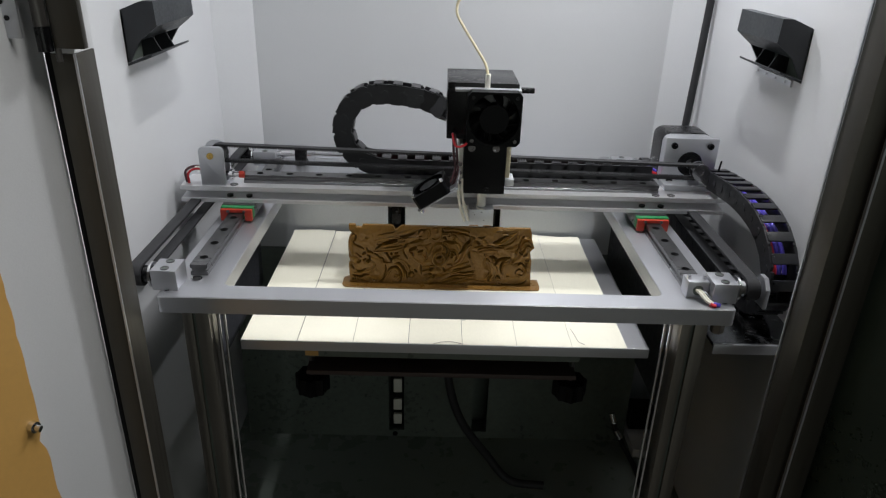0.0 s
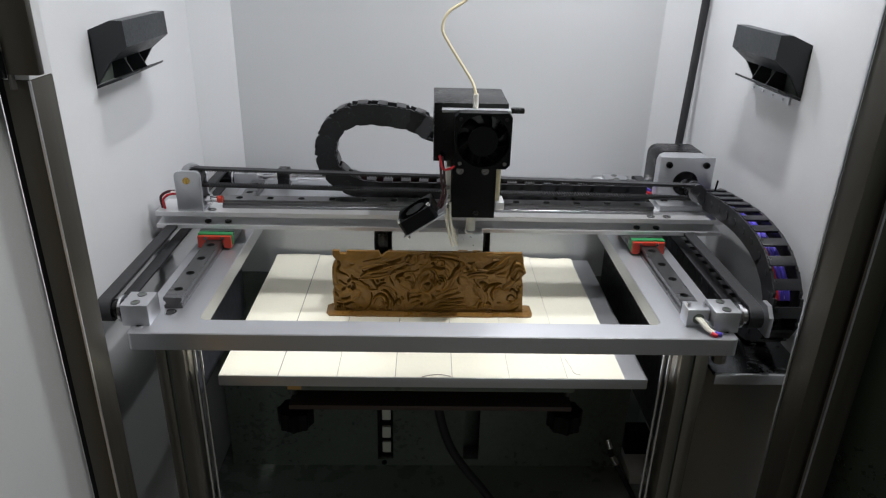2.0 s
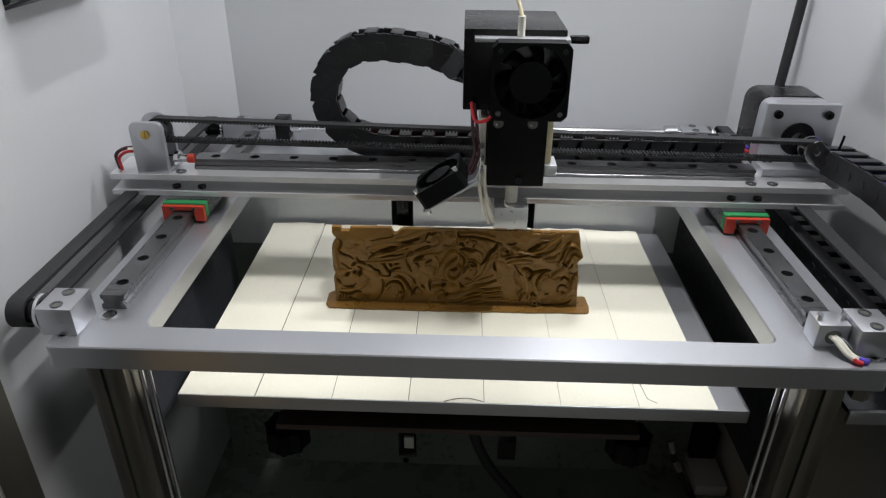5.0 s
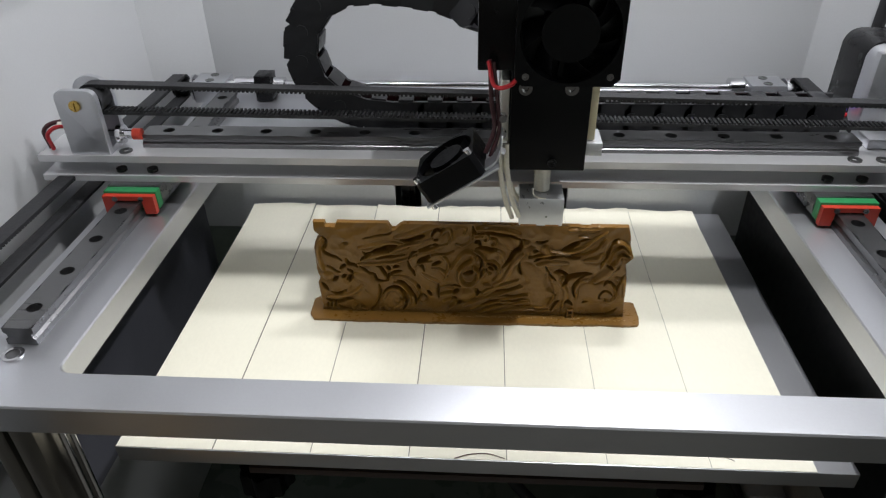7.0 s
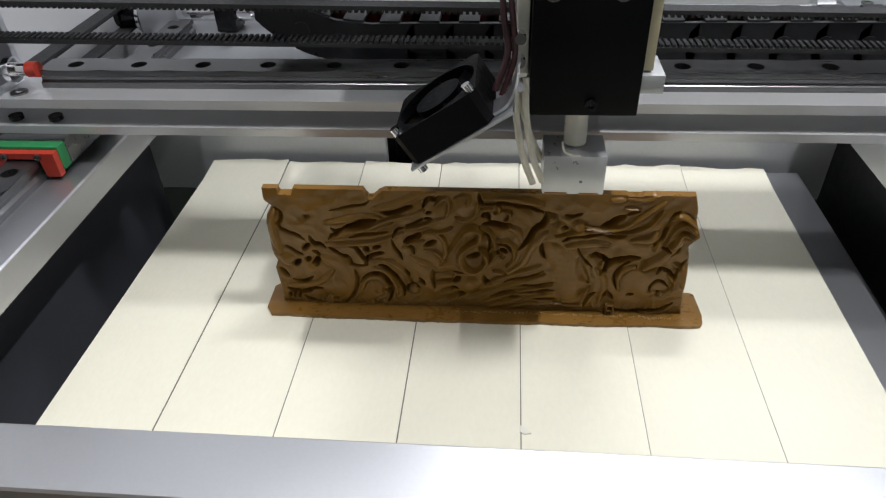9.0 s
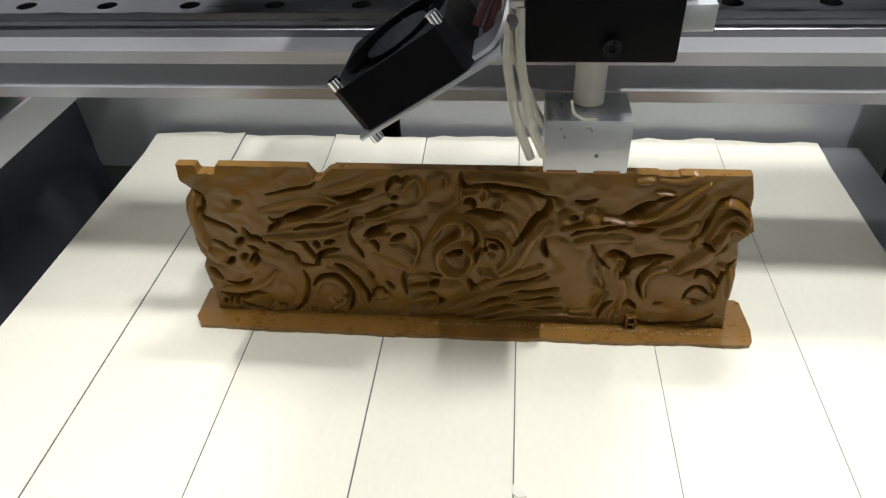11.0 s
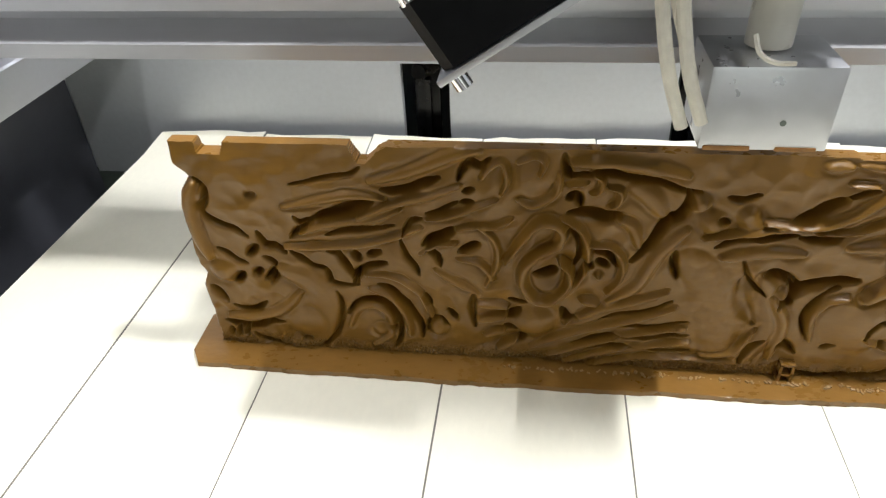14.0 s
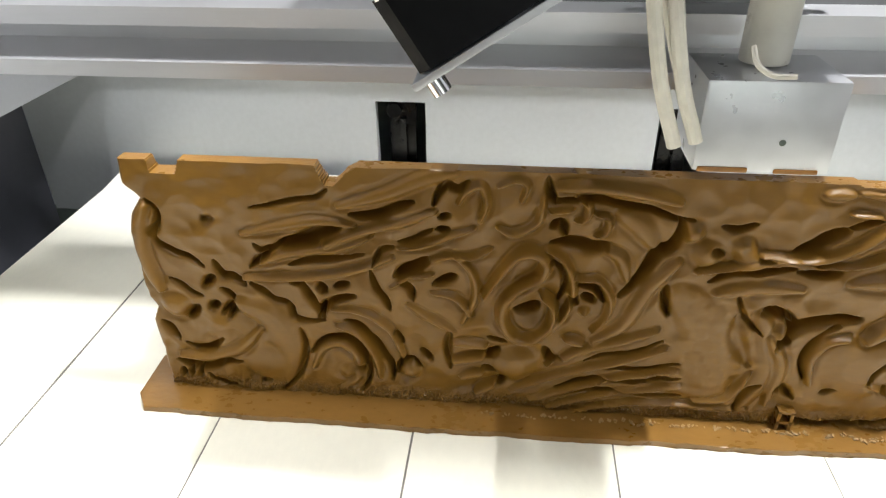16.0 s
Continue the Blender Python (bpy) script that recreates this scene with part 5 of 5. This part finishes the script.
groove([(9.1, 5.0), (10.5, 2.9), (13.2, 1.9), (15.7, 0.8), (22.6, 0.1), (26.8, 0.6)], 1.22, 1.6)
groove([(0.2, 5.7), (-0.3, 3.3)], 1.08, 1.6)
groove([(3.6, 6.0), (3.2, 3.6)], 1.08, 1.6)
groove([(5.5, 6.1), (5.0, 3.7)], 1.08, 1.6)
groove([(7.4, 6.2), (7.0, 3.9)], 1.04, 1.6)
groove([(30.2, 18.2), (30.8, 14.1), (29.9, 9.4), (28.0, 5.0), (24.6, 1.4)], 1.12, 1.5)
groove([(20.4, 3.5), (22.3, 4.3)], 1.56, 1.0)
groove([(71.8, 28.7), (73.9, 30.6), (77.1, 33.1)], 0.95, 2.2)
groove([(72.2, 25.7), (74.6, 25.9), (76.6, 26.5)], 1.78, 2.6)
groove([(78.1, 40.2), (81.6, 40.2), (85.7, 39.6), (87.8, 40.4)], 2.2, 2.4)
groove([(77.7, 43.3), (79.4, 44.1), (80.3, 41.8)], 1.5, 2.2)
groove([(82.2, 29.5), (83.3, 27.4)], 1.37, 2.2)
groove([(84.4, 29.6), (86.6, 28.4)], 1.37, 2.2)
groove([(83.3, 31.6), (86.4, 31.2), (88.3, 28.4)], 1.0, 1.8)
groove([(77.8, 37.1), (80.4, 34.5), (80.8, 31.0), (79.9, 28.0)], 0.9, 1.7)
groove([(90.9, 29.9), (93.4, 32.7), (95.0, 35.9), (96.6, 39.0), (98.7, 40.4), (99.7, 43.2), (99.4, 45.9)], 2.0, 3.0)
groove([(77.7, 48.6), (79.6, 48.5), (84.9, 49.1), (88.7, 48.4), (93.6, 47.5), (98.9, 46.1), (101.5, 45.7)], 0.95, 2.0)
groove([(76.7, 52.5), (77.1, 49.9), (78.2, 48.1)], 1.23, 2.2)
groove([(99.1, 32.3), (99.0, 29.2), (100.2, 25.7)], 1.3, 1.9)
groove([(106.1, 33.7), (108.9, 35.3), (110.7, 36.1), (114.5, 36.1), (120.3, 37.0)], 1.14, 2.3)
groove([(106.4, 44.8), (109.1, 44.3), (111.8, 45.6)], 1.17, 2.0)
groove([(105.3, 40.4), (107.4, 39.3)], 1.23, 1.6)
groove([(69.6, 15.9), (67.0, 13.4)], 1.49, 2.0)
groove([(66.4, 11.2), (69.0, 10.1)], 1.15, 1.8)
groove([(69.5, 7.0), (71.1, 8.7)], 1.44, 2.0)
groove([(78.3, 16.8), (79.6, 13.9), (81.6, 14.3)], 1.87, 2.4)
groove([(70.9, 17.9), (67.3, 18.7)], 1.03, 1.6)
groove([(60.0, 19.6), (59.5, 15.1), (60.1, 10.6)], 1.38, 1.3)
groove([(49.1, 18.5), (50.6, 15.9)], 1.15, 1.6)
groove([(54.4, 14.4), (56.2, 12.0)], 1.49, 2.0)
groove([(49.3, 7.8), (50.2, 10.7), (52.4, 11.8), (54.2, 10.0)], 0.96, 1.4)
groove([(86.2, 14.3), (89.9, 15.6), (95.2, 17.1), (100.2, 19.8)], 0.77, 1.4)
groove([(84.2, 10.2), (90.2, 12.6), (97.9, 13.0), (104.2, 14.6)], 0.77, 1.4)
groove([(81.0, 6.9), (88.2, 9.6), (97.2, 9.8), (104.7, 11.1)], 0.77, 1.4)
groove([(78.8, 4.2), (88.5, 7.1), (101.0, 6.5), (105.6, 6.8)], 0.77, 1.4)
groove([(111.6, 31.2), (113.9, 26.1), (117.3, 22.9)], 0.85, 1.2)
groove([(121.2, 20.3), (122.7, 21.7)], 0.9, 1.8)
groove([(117.4, 27.3), (120.8, 26.5), (122.3, 24.2)], 1.1, 1.6)
groove([(116.4, 27.5), (119.4, 27.9), (123.4, 25.3)], 1.43, 1.8)
groove([(120.4, 20.1), (122.7, 23.7), (124.8, 25.7), (128.8, 26.5), (133.7, 27.0)], 2.08, 2.6)
groove([(119.2, 40.4), (122.2, 41.5), (123.9, 43.2), (126.3, 44.9)], 2.88, 3.0)
groove([(126.2, 45.5), (128.7, 46.3), (131.2, 47.0)], 0.96, 1.5)
groove([(120.6, 36.4), (125.7, 36.2), (128.2, 37.7)], 1.12, 1.6)
groove([(138.0, 33.0), (139.8, 36.8), (140.3, 40.5), (141.7, 44.3), (144.1, 47.4)], 1.68, 2.2)
groove([(140.5, 32.1), (143.6, 30.7)], 1.12, 1.8)
groove([(146.4, 32.5), (145.9, 30.3), (144.0, 29.1)], 1.12, 1.8)
groove([(140.6, 20.4), (142.1, 22.4), (144.3, 21.5), (146.4, 19.3)], 1.3, 2.0)
groove([(138.7, 12.9), (139.1, 15.3), (140.7, 17.0), (142.8, 16.7), (145.2, 14.6)], 1.04, 1.6)
groove([(141.2, 10.8), (142.0, 12.1)], 1.35, 1.6)
groove([(127.0, 13.1), (125.8, 16.8), (126.1, 19.8), (128.0, 23.7), (130.6, 25.4)], 1.04, 1.6)
groove([(131.1, 9.6), (133.6, 10.4)], 0.95, 1.2)
groove([(125.5, 3.4), (130.6, 2.1), (137.8, 1.9), (144.5, 3.3), (148.2, 6.6)], 1.26, 1.7)
groove([(115.6, 4.3), (117.4, 8.9), (119.5, 11.3)], 1.12, 1.3)
groove([(112.7, 26.4), (113.5, 20.8), (116.6, 15.2)], 3.51, 1.0)
groove([(146.3, 13.5), (147.6, 21.3), (150.0, 27.0)], 1.04, 1.2)
groove([(122.4, 9.1), (123.8, 10.4), (126.2, 8.1)], 1.68, 1.8)
# overlapping scales along the body
for k in range(9):
    for q in range(4):
        win, d = span([(103.5 + 2.7 * q + 1.35 * (k % 2) + 0.35 * k, 31.0 - 2.9 * k)], 3.0)
        RELIEF[win] += 0.30 * np.clip(1 - (d / 1.9) ** 2, 0, 1) ** 0.7
# the strands run softly into one another before the cuts go in
for _ in range(2):
    RELIEF[1:-1, 1:-1] = (4 * RELIEF[1:-1, 1:-1] + RELIEF[:-2, 1:-1] + RELIEF[2:, 1:-1] + RELIEF[1:-1, :-2] + RELIEF[1:-1, 2:]) / 8
for points, wide, deep in CUTS:
    win, d = span(points, wide * 2.0, 0.7)
    if d.size:
        RELIEF[win] -= 1.45 * deep * np.exp(-((d / (wide * 0.50)) ** 2.4))
# rough crumbs along the foot
rough = np.clip((6.0 - GV) / 4.0, 0, 1)
RELIEF += rough * 0.35 * np.random.RandomState(5).uniform(-1, 1, RELIEF.shape)
RELIEF[:] = np.clip(RELIEF, -2.2, 6.0)
# the upper edge is thinner and flatter
rise = np.clip((GV - 47.0) / 6.0, 0, 1)
RELIEF[:] = np.maximum(RELIEF, -2.2 + 2.2 * rise) * (1 - 0.35 * rise) + 0.35 * rise * 1.4
LEFT_V, LEFT_U = (0, 7, 18, 21, 24.5, 32, 38.5, 42.3, 45.6, 49, 54), (0.2, 0.0, -0.4, 0.9, 0.0, -0.4, -0.2, 0.7, 3.1, 0.9, 0.6)
RIGHT_V, RIGHT_U = (0, 13, 19, 25, 32.7, 36.3, 43.5, 48, 54), (152.4, 151.4, 151.2, 151.0, 149.6, 152.8, 150.4, 150.0, 148.4)
left = np.interp(GV, LEFT_V, LEFT_U)
right = np.interp(GV, RIGHT_V, RIGHT_U)
TOP_U, TOP_V = (-3, 6.3, 6.6, 11.2, 12.0, 36.6, 38.2, 39.6, 42.0, 44.0, 126, 126.6, 131, 131.6, 156), (53.5, 53.5, 51.1, 51.1, 53.5, 53.5, 49.7, 49.7, 52.3, 53.5, 53.5, 53.1, 53.1, 53.5, 53.5)
top = np.interp(GU, TOP_U, TOP_V)
inside = (GU > left) & (GU < right) & (GV < top)
gap = np.minimum(GU - left, right - GU)
RELIEF -= 0.6 * np.clip(1 - gap / 0.8, 0, 1) ** 2

cells = inside[:-1, :-1] & inside[1:, :-1] & inside[:-1, 1:] & inside[1:, 1:]
front = np.stack([GU / 1000 - 0.1206, 0.0066 - RELIEF / 1000, GV / 1000], -1)
back = front.copy()
back[..., 1] = 0.0092 - 0.0018 * np.clip((GV - 47.0) / 6.0, 0, 1)
index = np.arange(NU * NV).reshape(NU, NV)
a, b, c, d = index[:-1, :-1], index[1:, :-1], index[1:, 1:], index[:-1, 1:]
faces = [np.stack([a, b, c, d], -1)[cells]]
off = NU * NV
faces.append(np.stack([a, d, c, b], -1)[cells] + off)
pad = np.pad(cells, 1)
core = pad[1:-1, 1:-1]
rim = []
for p, q, near in ((a, b, pad[1:-1, :-2]), (b, c, pad[2:, 1:-1]), (c, d, pad[1:-1, 2:]), (d, a, pad[:-2, 1:-1])):
    edge = core & ~near
    rim.append(np.stack([q, p, p + off, q + off], -1)[edge])
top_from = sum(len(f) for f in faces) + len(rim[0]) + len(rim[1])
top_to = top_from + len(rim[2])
quads = np.concatenate(faces + rim)
used, quads = np.unique(quads, return_inverse=True)
verts = np.concatenate([front.reshape(-1, 3), back.reshape(-1, 3)])[used] - np.array(ORIGIN[rl.name])
me = bpy.data.meshes.new("carving")
me.from_pydata(verts.tolist(), [], quads.reshape(-1, 4).tolist())
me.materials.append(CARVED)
# lighter amber for the top rim only: the light it catches, put into colour
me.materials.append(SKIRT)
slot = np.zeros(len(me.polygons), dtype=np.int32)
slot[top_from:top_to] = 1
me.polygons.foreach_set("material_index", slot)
me.polygons.foreach_set("use_smooth", np.ones(len(me.polygons), dtype=bool))
me.set_sharp_from_angle(angle=radians(50))
me.update()
carving = new("carving", me)
carving.parent = rl
ORIGIN[carving.name] = ORIGIN[rl.name]


def skirt():
    """The wavy-edged first layers that the panel stands on."""
    r = random.Random(3)
    out = []
    n = 90
    for k in range(n + 1):
        f = k / n
        out.append((-0.1235 + 0.161 * f, -0.0032 - 0.0008 * math.sin(f * 2.6) + 0.0016 * f * f + 0.0002 * math.sin(f * 31) + r.uniform(-0.00025, 0.00025)))
    out += [(0.0385, -0.0006), (0.0392, 0.004), (0.0385, 0.0155), (0.037, 0.0165), (-0.123, 0.0165), (-0.1265, 0.013), (-0.1262, 0.0008), (-0.1248, -0.0012)]
    return prism(bmesh.new(), out, "z", 0.00007, 0.0014, 0.0003)


part("skirt", skirt(), SKIRT, rl, "thin amber base layer")
bm = boxes((0.0032, 0.0062, 0.0022, 0.0046, 0.0030, 0.0036), (0.0032, 0.0038, 0.0022, 0.0046, 0.0014, 0.0060), (0.0056, 0.0062, 0.0022, 0.0046, 0.0014, 0.0060), (0.0032, 0.0062, 0.0022, 0.0046, 0.0056, 0.0062))
part("tab", bm, SKIRT, rl, "small open amber tab")

# frayed bits along the foot
r = random.Random(12)
bm = bmesh.new()
for k in range(130):
    f = r.random()
    x = 0.034 - 0.088 * f
    y = 0.0014 + 0.0003 * math.sin(x * 900) + r.uniform(-0.0004, 0.0004) - (0.0008 * r.random() if x > 0.018 else 0)
    q = r.uniform(0.00012, 0.00034)
    m = Matrix.Translation((x, y, 0.0014 + q * 0.5)) @ Matrix.Rotation(r.uniform(0, 3), 4, "Z") @ Matrix.Rotation(r.uniform(-0.5, 0.5), 4, "X")
    box(bm, -q, q * 1.6, -q * 0.6, q * 0.6, -q * 0.7, q * 0.7, 0, m)
tagged(part("crumb", bm, CRUMB, rl, "pale frayed crumbs of filament"), kind="stuff")
